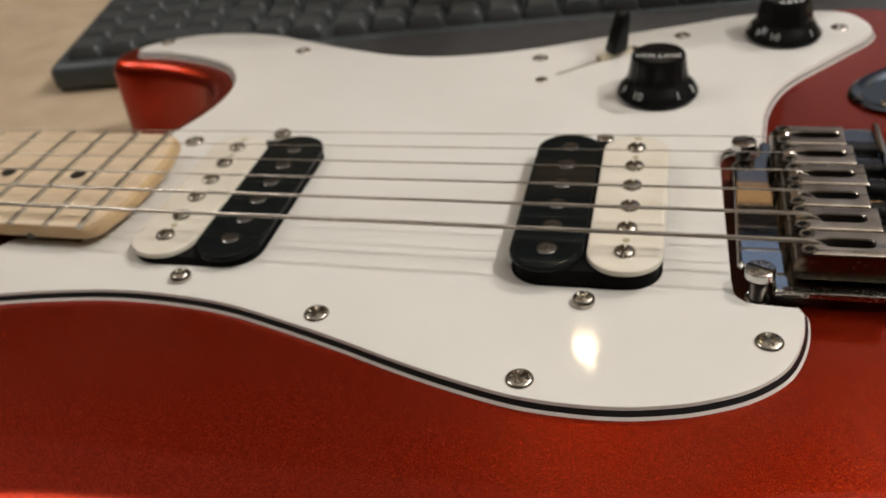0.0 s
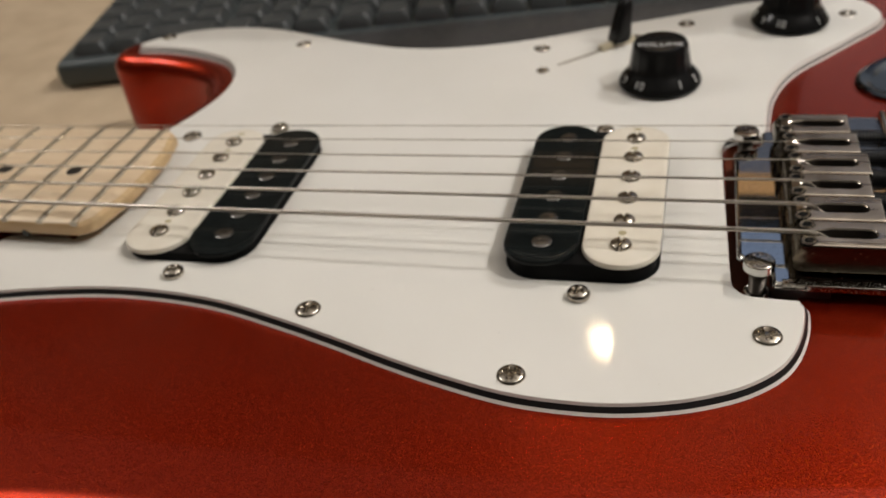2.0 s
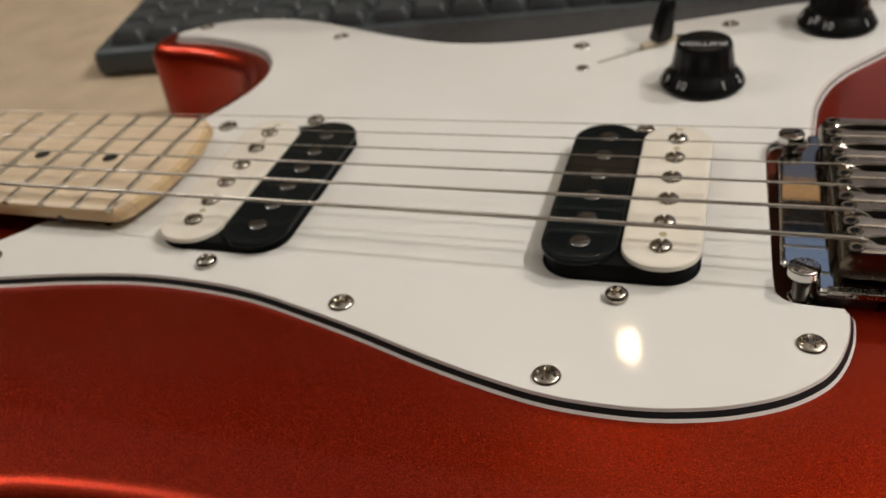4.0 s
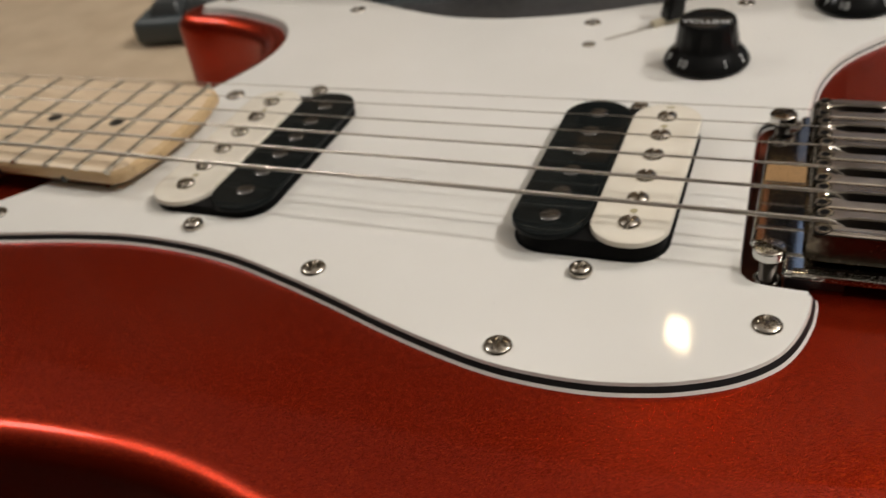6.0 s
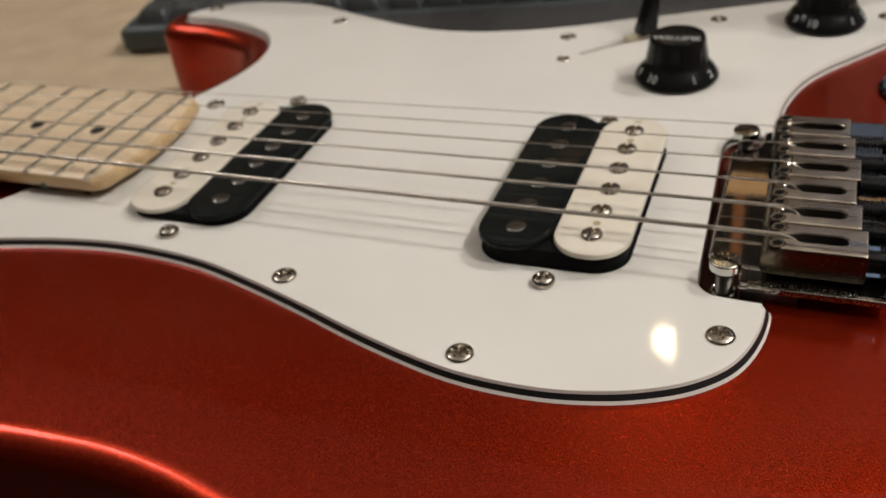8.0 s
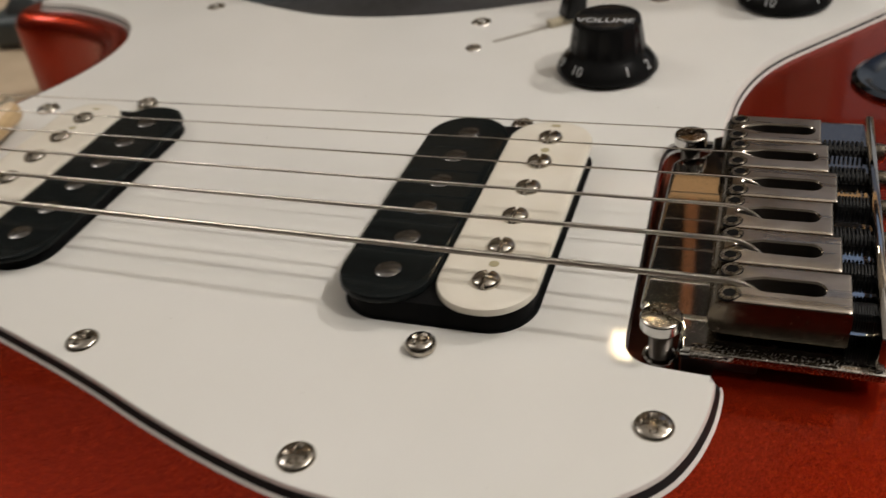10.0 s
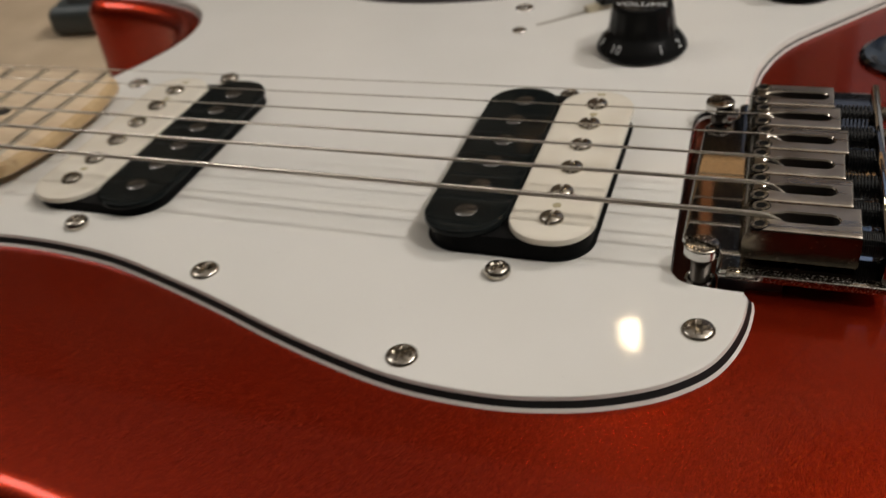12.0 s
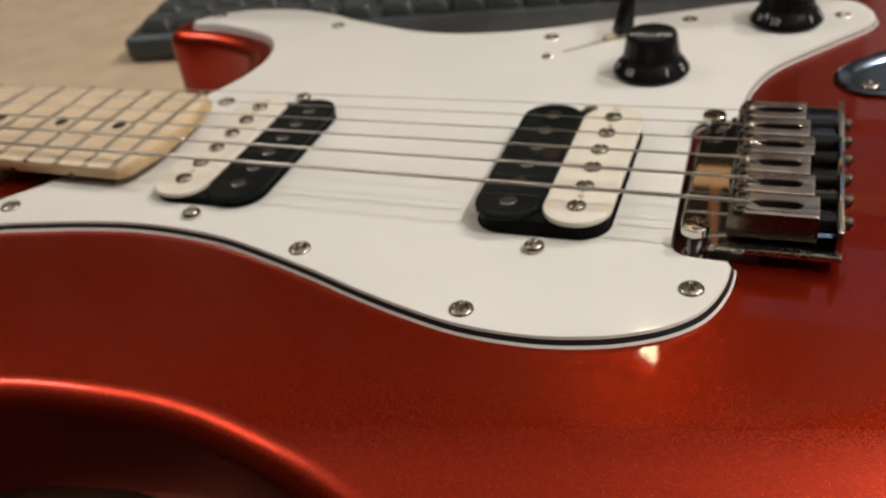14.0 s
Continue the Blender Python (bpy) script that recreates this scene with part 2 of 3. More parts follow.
def again(ob, x, y, z, parent=None, rz=0.0):
    """One more object on the same mesh, moved by millimetres."""
    o = new(ob.name.split(".")[0], ob.data)
    o.parent = parent or ob.parent
    o.location = (x / 1000, y / 1000, z / 1000)
    o.rotation_euler = (0, 0, rz)
    if "label" in ob:
        o["label"] = ob["label"]
    return o


def thing(name, place, label, category, group=""):
    e = new(name)
    e.location = place
    e.empty_display_size = 0.02
    return tagged(e, label, category, group)


def spline(points, n=8, closed=True):
    out, k = [], len(points)
    for i in range(k if closed else k - 1):
        if closed:
            a, b, c, d = (Vector(points[(i + j) % k]) for j in (-1, 0, 1, 2))
        else:
            a, b, c, d = (Vector(points[min(max(i + j, 0), k - 1)]) for j in (-1, 0, 1, 2))
        for s in range(n):
            t = s / n
            out.append(0.5 * (2 * b + (c - a) * t + (2 * a - 5 * b + 4 * c - d) * t * t + (3 * b - a - 3 * c + d) * t ** 3))
    if not closed:
        out.append(Vector(points[-1]))
    return out


def area(pts):
    return 0.5 * sum(pts[i - 1][0] * pts[i][1] - pts[i][0] * pts[i - 1][1] for i in range(len(pts)))


def inset(pts, d):
    """The outline moved inwards by d; where it would cross itself the corner is cut."""
    sign = 1 if area(pts) > 0 else -1
    k = len(pts)
    flat = np.array([(p[0], p[1]) for p in pts])
    nxt = np.roll(flat, -1, axis=0)
    seg = nxt - flat
    size = np.maximum((seg ** 2).sum(axis=1), 1e-12)
    tang = nxt - np.roll(flat, 1, axis=0)
    tang = tang / np.maximum(np.linalg.norm(tang, axis=1), 1e-9)[:, None]
    moved = flat + sign * d * np.stack((-tang[:, 1], tang[:, 0]), axis=1)
    good = []
    for q in moved:
        f = np.clip(((q - flat) * seg).sum(axis=1) / size, 0, 1)
        good.append(np.linalg.norm(flat + f[:, None] * seg - q, axis=1).min() > 0.96 * abs(d) - 0.02)
    if d > 0 and not all(good) and any(good):
        start = good.index(True)
        i = start
        while i < start + k:
            if good[i % k]:
                i += 1
                continue
            j = i
            while not good[j % k]:
                j += 1
            p0, p1 = moved[(i - 1) % k].copy(), moved[j % k].copy()
            for h in range(i, j):
                moved[h % k] = p0 + (p1 - p0) * (h - i + 1) / (j - i + 1)
            i = j
    return [Vector((float(q[0]), float(q[1]))) for q in moved]


def cap(bm, ring, extra=(), hole=()):
    """Closes a flat ring of vertices with triangles, with extra vertices inside it and a hole left open."""
    flat = [Vector((v.co.x * 1000, v.co.y * 1000)) for v in ring]
    k = len(ring)
    z = ring[0].co.z
    h = len(hole)
    pts = flat + [Vector(p) for p in hole] + [Vector(e) for e in extra]
    edges = [(i, (i + 1) % k) for i in range(k)] + [(k + i, k + (i + 1) % h) for i in range(h)]
    vs, _, fs, orig, _, _ = delaunay_2d_cdt(pts, edges, [], 1, 1e-6)
    rim = [next(i for i, o in enumerate(orig) if k + j in o) for j in range(h)]
    made = []
    for v, o in zip(vs, orig):
        made.append(ring[o[0]] if o and o[0] < k else bm.verts.new((v.x / 1000, v.y / 1000, z)))
    for f in fs:
        q = [made[i] for i in f]
        if len(set(q)) == 3 and not all(i in rim for i in f):
            try:
                bm.faces.new(q)
            except ValueError:
                pass


def loft(rings, caps=(True, True), bm=None, place=P, cdt=False, extra=(), hole=()):
    bm = bm or bmesh.new()
    rows = [[bm.verts.new(place(*p)) for p in r] for r in rings]
    k = len(rows[0])
    for a, b in zip(rows, rows[1:]):
        for i in range(k):
            bm.faces.new((a[i], a[(i + 1) % k], b[(i + 1) % k], b[i]))
    if cdt:
        cap(bm, rows[0])
        cap(bm, rows[-1], extra, hole)
        return bm
    if caps[0]:
        bm.faces.new(list(reversed(rows[0])))
    if caps[1]:
        bm.faces.new(rows[-1])
    return bm


def level(pts, z):
    return [(p[0], p[1], z) for p in pts]


def lathe(profile, n=32, cx=0.0, cy=0.0, bm=None, caps=(True, True), place=P):
    rings = [[(cx + r * math.cos(2 * math.pi * i / n), cy + r * math.sin(2 * math.pi * i / n), z) for i in range(n)] for r, z in profile]
    return loft(rings, caps, bm, place)


def brick(x0, x1, y0, y1, z0, z1, bevel=0.3, bm=None, segments=2, place=P):
    b = bmesh.new()
    bmesh.ops.create_cube(b, size=1)
    for v in b.verts:
        v.co = Vector((x0 + (x1 - x0) * (v.co.x + 0.5), y0 + (y1 - y0) * (v.co.y + 0.5), z0 + (z1 - z0) * (v.co.z + 0.5)))
    if bevel:
        bmesh.ops.bevel(b, geom=b.edges[:], offset=bevel, segments=segments, profile=0.5, affect="EDGES")
    for v in b.verts:
        v.co = place(*v.co)
    if bm is None:
        return b
    me = bpy.data.meshes.new("joined")
    b.to_mesh(me)
    b.free()
    bm.from_mesh(me)
    bpy.data.meshes.remove(me)
    return bm


def metres(x, y, z):
    return Vector((x, y, z))


def near_origin(x, y, z):
    return Vector((x / 1000, y / 1000, z / 1000))


def tube(path, radius, sides=8, bm=None, place=P):
    pts = [Vector(p) for p in path]
    rings = []
    for i, p in enumerate(pts):
        t = (pts[min(i + 1, len(pts) - 1)] - pts[max(i - 1, 0)]).normalized()
        u = t.cross(Vector((0, 0, 1)) if abs(t.z) < 0.9 else Vector((0, 1, 0))).normalized()
        w = u.cross(t)
        r = radius[i] if isinstance(radius, list) else radius
        rings.append([p + r * (math.cos(2 * math.pi * k / sides) * u + math.sin(2 * math.pi * k / sides) * w) for k in range(sides)])
    return loft(rings, (True, True), bm, place)


def stadium(cx, cy, half_x, half_y, radius, n=10):
    pts = []
    for sx, sy, a in ((1, 1, 0), (-1, 1, 90), (-1, -1, 180), (1, -1, 270)):
        for k in range(n + 1):
            q = radians(a + 90 * k / n)
            pts.append((cx + sx * (half_x - radius) + radius * math.cos(q), cy + sy * (half_y - radius) + radius * math.sin(q)))
    return pts


def screw_head(radius, height, kind, rim=0.35, rings=13, n=48):
    """A domed head on its seat; its recess is a cross or a slot."""
    rows = [[(radius * math.cos(2 * math.pi * i / n), radius * math.sin(2 * math.pi * i / n), 0) for i in range(n)]]
    for k in range(rings):
        q = 1 - k / rings
        r = radius * q
        row = []
        for i in range(n):
            x, y = r * math.cos(2 * math.pi * i / n), r * math.sin(2 * math.pi * i / n)
            z = rim + (height - rim) * math.sqrt(max(0.0, 1 - q ** 2.2))
            w = 0.17 * radius
            if kind == "cross" and q < 0.62 and min(abs(x), abs(y)) < w:
                z -= height * 0.62 * min(1.0, (0.66 - q) / 0.2)
            if kind == "slot" and abs(y) < w * 0.8:
                z -= height * 0.55
            row.append((x, y, z))
        rows.append(row)
    return loft(rows, (True, True), None, near_origin)


def slotted_disc(radius, dome, half_slot, n=24):
    """A nearly flat round top cut in two by a slot along x."""
    bm = bmesh.new()
    a0 = math.asin(half_slot / radius)
    for flip in (1, -1):
        rings = []
        for f, z in ((1.0, 0.0), (0.93, 0.7 * dome), (0.5, dome)):
            rings.append([bm.verts.new(near_origin(f * radius * math.cos(a), flip * max(half_slot, f * radius * math.sin(a)), z)) for a in [a0 + (math.pi - 2 * a0) * k / n for k in range(n + 1)]])
        for p, q in zip(rings, rings[1:]):
            for k in range(n):
                bm.faces.new((p[k], p[k + 1], q[k + 1], q[k]))
        top = rings[-1]
        foot = [bm.verts.new((v.co.x, flip * half_slot / 1000, v.co.z)) for v in (rings[0][0], rings[1][0], top[0], top[-1], rings[1][-1], rings[0][-1])]
        sunk = [bm.verts.new((v.co.x, v.co.y, -0.0008)) for v in foot]
        for k in range(5):
            bm.faces.new((foot[k], foot[k + 1], sunk[k + 1], sunk[k]))
        bm.faces.new(top)
    x = radius / 1000
    bm.faces.new([bm.verts.new(v) for v in ((-x, -half_slot / 1000, -0.00075), (x, -half_slot / 1000, -0.00075), (x, half_slot / 1000, -0.00075), (-x, half_slot / 1000, -0.00075))])
    bmesh.ops.remove_doubles(bm, verts=bm.verts, dist=1e-6)
    return bm

# ---- setting ----


def setting(name, bm, mat, label, category):
    ob = new(name, finish(name, bm, mat))
    return tagged(ob, label, category, "", "structure")


# Unseen shell: pale ceiling adds fill, dark floor and walls keep reflections dark.
setting("floor", brick(-2.2, 2.2, -2.6, 1.3, -0.05, 0.0, 0, place=metres), FLOOR, "dark brown carpeted floor of the room", "floor")
setting("ceiling", brick(-2.2, 2.2, -2.6, 1.3, 2.45, 2.55, 0, place=metres), CEIL, "unseen pale ceiling that adds fill to the room", "ceiling")
setting("wall_north", brick(-2.2, 2.2, 1.3, 1.4, -0.05, 2.55, 0, place=metres), WALL, "unseen tan wall with added mottled patches behind the desk", "wall")
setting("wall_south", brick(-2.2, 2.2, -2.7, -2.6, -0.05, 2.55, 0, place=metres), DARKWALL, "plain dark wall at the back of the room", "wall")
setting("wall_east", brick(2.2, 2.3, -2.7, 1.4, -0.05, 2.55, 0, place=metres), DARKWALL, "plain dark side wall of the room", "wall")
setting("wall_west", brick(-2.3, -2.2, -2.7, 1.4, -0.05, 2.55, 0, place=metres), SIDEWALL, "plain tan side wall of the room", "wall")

# ---- desk ----
desk = thing("desk", (0, 0, 0), "beige laminate desk with a faintly speckled top", "desk")
part("desk_top", brick(-0.95, 0.75, -0.125, 1.0, 0.72, DESK_TOP, 0.003, place=metres), DESK, desk)
for lx in (-0.90, 0.66):
    for ly in (-0.11, 0.92):
        part("leg", brick(lx, lx + 0.05, ly, ly + 0.05, 0, 0.72, 0.003, place=metres), STEEL, desk)

# ---- guitar ----
guitar = thing("electric_guitar", (0, 0, DESK_TOP), "candy red electric guitar with white pickguard lying on a beige desk", "guitar")

near_side = [(-330, -112), (-320, -136), (-290, -152), (-255, -151), (-220, -142), (-185, -125), (-157, -115.0), (-130, -112.0), (-110, -112.4), (-90, -116.4),
             (-65, -124.8), (-30, -140.5), (10, -158), (50, -157), (85, -138), (105, -100), (113, -50), (115, 0)]
far_side = [(112, 60), (103, 105), (86, 132), (66, 148), (48, 156.5), (34, 157.5), (18, 153.5), (2, 147.5), (-14, 141.2), (-30, 134.6), (-45, 128.6), (-58, 123.6), (-78, 115.6),
            (-98, 110.2), (-112, 108.6), (-124, 108.9), (-150, 116.2), (-170, 124.2), (-190, 131.2), (-205, 133.4), (-226, 132.4), (-245, 126), (-253.5, 116), (-252.5, 106), (-244, 102)]
cutaways = [(-230, 100.5), (-214, 95.5), (-202, 88), (-195.5, 78), (-194, 68), (-196, 58), (-201, 46), (-208, 36), (-217, 30), (-230, 28.5), (-238, 15), (-238, -15),
            (-236, -28.5), (-250, -33), (-264, -45), (-280, -66), (-302, -84), (-322, -95)]
BODY_EDGE = spline([(x, y) for x, y in near_side + far_side + cutaways], 6)


CAVITY = stadium(-4.4, 1.8, 7.7, 36.6, 3.0, 5)


def guitar_body():
    rad = 6.5
    rings = [level(inset(BODY_EDGE, 3), -BODY), level(BODY_EDGE, -BODY + 3)]
    for k in range(8):
        a = math.pi / 2 * k / 7
        rings.append(level(inset(BODY_EDGE, rad * (1 - math.cos(a))), -rad + rad * math.sin(a)))
    rings.append(level(inset(BODY_EDGE, rad + 0.8), 0.0))
    # forearm contour on the bass side, belly contour at the back
    a, b = Vector((-70, -110)), Vector((110, -58))
    along = (b - a).normalized()
    out = Vector((along.y, -along.x))
    grid = []
    inner = inset(BODY_EDGE, rad + 4)
    for i in range(-60, 115, 6):
        for j in range(-155, -55, 6):
            hits = 0
            for k in range(len(inner)):
                p, q = inner[k - 1], inner[k]
                if (p.y > j) != (q.y > j) and i < p.x + (j - p.y) / (q.y - p.y) * (q.x - p.x):
                    hits += 1
            if hits % 2:
                grid.append((i, j))
    bm = loft(rings, cdt=True, extra=grid, hole=CAVITY)
    for v in bm.verts:
        x, y, z = v.co.x * 1000, v.co.y * 1000, v.co.z * 1000
        s = (Vector((x, y)) - a).dot(out)
        if s > 0:
            drop = 0.27 * s * s / (s + 24)
            v.co.z -= drop * min(1.0, z / BODY) / 1000
        w = max(0.0, min(1.0, (-60 - y) / 45)) * max(0.0, 1 - abs(x + 130) / 110)
        v.co.z += 15 * w * max(0.0, 1 - z / 22) / 1000
    return bm


part("body", guitar_body(), RED, guitar, "glossy candy red metallic body", 50)

part("tremolo_cavity", loft([level(CAVITY, 0.0), level(CAVITY, -5.0)], (False, True)), ROUT, guitar, "tremolo cavity in dark red with painted shade")

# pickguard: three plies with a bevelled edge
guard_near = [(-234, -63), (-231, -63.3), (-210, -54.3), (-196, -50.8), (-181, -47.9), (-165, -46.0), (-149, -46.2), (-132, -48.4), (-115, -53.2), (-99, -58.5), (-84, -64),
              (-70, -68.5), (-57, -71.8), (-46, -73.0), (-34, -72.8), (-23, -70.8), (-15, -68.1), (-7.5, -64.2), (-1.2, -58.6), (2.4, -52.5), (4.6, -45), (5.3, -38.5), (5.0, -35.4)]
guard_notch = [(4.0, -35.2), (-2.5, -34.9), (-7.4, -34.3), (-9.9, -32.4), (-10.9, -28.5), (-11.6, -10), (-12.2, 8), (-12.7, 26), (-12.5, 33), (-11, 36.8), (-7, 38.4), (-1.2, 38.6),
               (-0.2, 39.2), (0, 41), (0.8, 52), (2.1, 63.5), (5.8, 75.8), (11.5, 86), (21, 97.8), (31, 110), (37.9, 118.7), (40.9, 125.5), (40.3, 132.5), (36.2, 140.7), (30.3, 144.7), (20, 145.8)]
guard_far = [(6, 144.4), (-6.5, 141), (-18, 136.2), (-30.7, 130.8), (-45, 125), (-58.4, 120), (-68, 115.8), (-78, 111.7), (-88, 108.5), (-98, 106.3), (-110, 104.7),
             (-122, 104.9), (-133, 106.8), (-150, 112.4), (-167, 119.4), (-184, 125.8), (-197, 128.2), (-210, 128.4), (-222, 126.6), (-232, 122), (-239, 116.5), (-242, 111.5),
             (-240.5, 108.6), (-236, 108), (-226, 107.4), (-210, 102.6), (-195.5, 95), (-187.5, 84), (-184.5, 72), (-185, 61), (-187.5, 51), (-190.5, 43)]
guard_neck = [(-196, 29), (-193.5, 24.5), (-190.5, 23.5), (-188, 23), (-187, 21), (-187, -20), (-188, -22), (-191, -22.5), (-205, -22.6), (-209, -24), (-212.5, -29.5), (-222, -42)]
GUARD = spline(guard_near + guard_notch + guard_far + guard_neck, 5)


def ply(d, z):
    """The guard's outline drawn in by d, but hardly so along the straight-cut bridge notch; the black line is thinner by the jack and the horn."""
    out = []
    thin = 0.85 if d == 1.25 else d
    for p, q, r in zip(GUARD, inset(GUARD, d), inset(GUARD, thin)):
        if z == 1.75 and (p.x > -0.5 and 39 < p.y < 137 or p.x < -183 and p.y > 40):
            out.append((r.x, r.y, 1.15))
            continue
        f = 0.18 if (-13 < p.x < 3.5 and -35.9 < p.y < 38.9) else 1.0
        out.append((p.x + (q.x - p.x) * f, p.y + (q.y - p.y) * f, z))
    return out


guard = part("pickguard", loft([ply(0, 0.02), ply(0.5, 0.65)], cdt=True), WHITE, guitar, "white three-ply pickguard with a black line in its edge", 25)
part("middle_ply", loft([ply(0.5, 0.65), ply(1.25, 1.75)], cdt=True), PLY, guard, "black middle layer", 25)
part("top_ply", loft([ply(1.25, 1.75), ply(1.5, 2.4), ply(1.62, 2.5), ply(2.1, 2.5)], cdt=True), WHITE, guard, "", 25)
TOP = 2.5

# screws of the guard
first = part("pickguard_screw", screw_head(3.1, 1.1, "cross", 0.2), SCREW, guitar, "domed cross-head nickel screw")
first.location = P(-107, -48.7, TOP)
for x, y in ((-55.2, -65.6), (-4, -48.0), (29, 128), (-25, 121.5), (-74, 101.5), (-168, 109), (-179, 34.5), (-212, -43), (-231, 118)):
    again(first, x, y, BODY + TOP - (0.45 if y > 90 else 0.0), guitar, x * 0.37)
small = part("switch_screw", screw_head(2.2, 0.7, "cross", 0.15), SCREW, guitar)
small.location = P(-71, 83, TOP)
again(small, -41.5, 110, BODY + TOP, guitar, 0.5)

# ---- neck ----
NUT = -648.8


def fret_x(k):
    return -0.8 - 648.0 / 2 ** (k / 12)


def half_width(x):
    return 21.0 + (27.5 - 21.0) * (x - NUT) / (-176.5 - NUT)


BOARD = 9.6
END = -176.9


def board_ring(d, z, worn=0.0):
    """The neck's outline drawn in by d, with a rounded end towards the bridge, rolled off further by worn."""
    xe = END - worn
    ring = [(xe + 2.4 * math.cos(q) - d, 20.0 * math.sin(q), z) for q in (-0.75, -0.5, -0.25, 0.0, 0.25, 0.5, 0.75)]
    r = 6.8 - d
    hw, hn = half_width(xe) - d, half_width(NUT) - d
    arc = [(xe - d - r + r * math.cos(radians(q)), hw - r + r * math.sin(radians(q))) for q in range(0, 91, 6)]
    ring += [(x, y, z) for x, y in arc] + [(NUT + d, hn, z), (NUT + d, -hn, z)] + [(x, -y, z) for x, y in reversed(arc)]
    return ring


neck = part("neck", loft([board_ring(0.5, 5.3), board_ring(0, 6.0), board_ring(0, BOARD - 2.2), board_ring(0.2, BOARD - 1.2, 0.35), board_ring(0.55, BOARD - 0.5, 1.3)], (True, False)), AMBER, guitar,
            "pale maple neck with black dot inlays and amber-tinted sides", 30)
part("fingerboard", loft([board_ring(0.55, BOARD - 0.5, 1.3), board_ring(0.85, BOARD - 0.18, 2.1), board_ring(1.6, BOARD, 3.2)]), MAPLE, neck, "pale maple playing surface", 40)
back = []
for x in (-236, -270, -330, -450, -560, NUT + 6):
    hw = half_width(x) - 0.6
    depth = 20.0 if x > -260 else 13.0
    back.append([(x, -hw * math.cos(math.pi * k / 14), 3.2 - depth * math.sin(math.pi * k / 14) ** 0.8) for k in range(15)])
part("neck_back", loft(back), AMBER, neck)
head = [(NUT, -21), (NUT - 30, -30), (NUT - 90, -42), (NUT - 160, -40), (NUT - 188, -22), (NUT - 180, 8), (NUT - 150, 20), (NUT - 60, 24), (NUT - 25, 26), (NUT, 21)]
hd = spline(head, 6)
part("headstock", loft([level(hd, -12), level(hd, 0.6), level(inset(hd, 1.2), 2)]), MAPLE, neck)
part("nut", brick(NUT - 4, NUT, -21, 21, 2, BOARD + 2, 0.4), CREAM, neck)
for k in range(1, 23):
    x, hw = fret_x(k), half_width(fret_x(k)) - 0.3
    rows = []
    for j in range(9):
        y = -hw + 2 * hw * j / 8
        z = BOARD - 0.25 * (y / 28.0) ** 2
        rows.append([(x - 1.05, y, z - 0.9), (x - 0.98, y, z + 0.25), (x - 0.5, y, z + 0.6), (x + 0.5, y, z + 0.6), (x + 0.98, y, z + 0.25), (x + 1.05, y, z - 0.9)])
    part("fret", loft(rows), FRET, neck)
for k in (3, 5, 7, 9, 12, 15, 17, 19, 21):
    x = (fret_x(k) + fret_x(k - 1)) / 2
    for y in ((-11, 11) if k == 12 else (0,)):
        part("dot_inlay", lathe([(2.4, BOARD - 1), (2.4, BOARD + 0.04)], 24, x, y), INLAY, neck, "black dot")
    q = half_width(x)
    part("side_dot", tube([(x, -q + 1, BOARD - 4.0), (x, -q - 0.22, BOARD - 4.0)], 1.15, 14), INLAY, neck, "black dot")

# ---- pickups ----


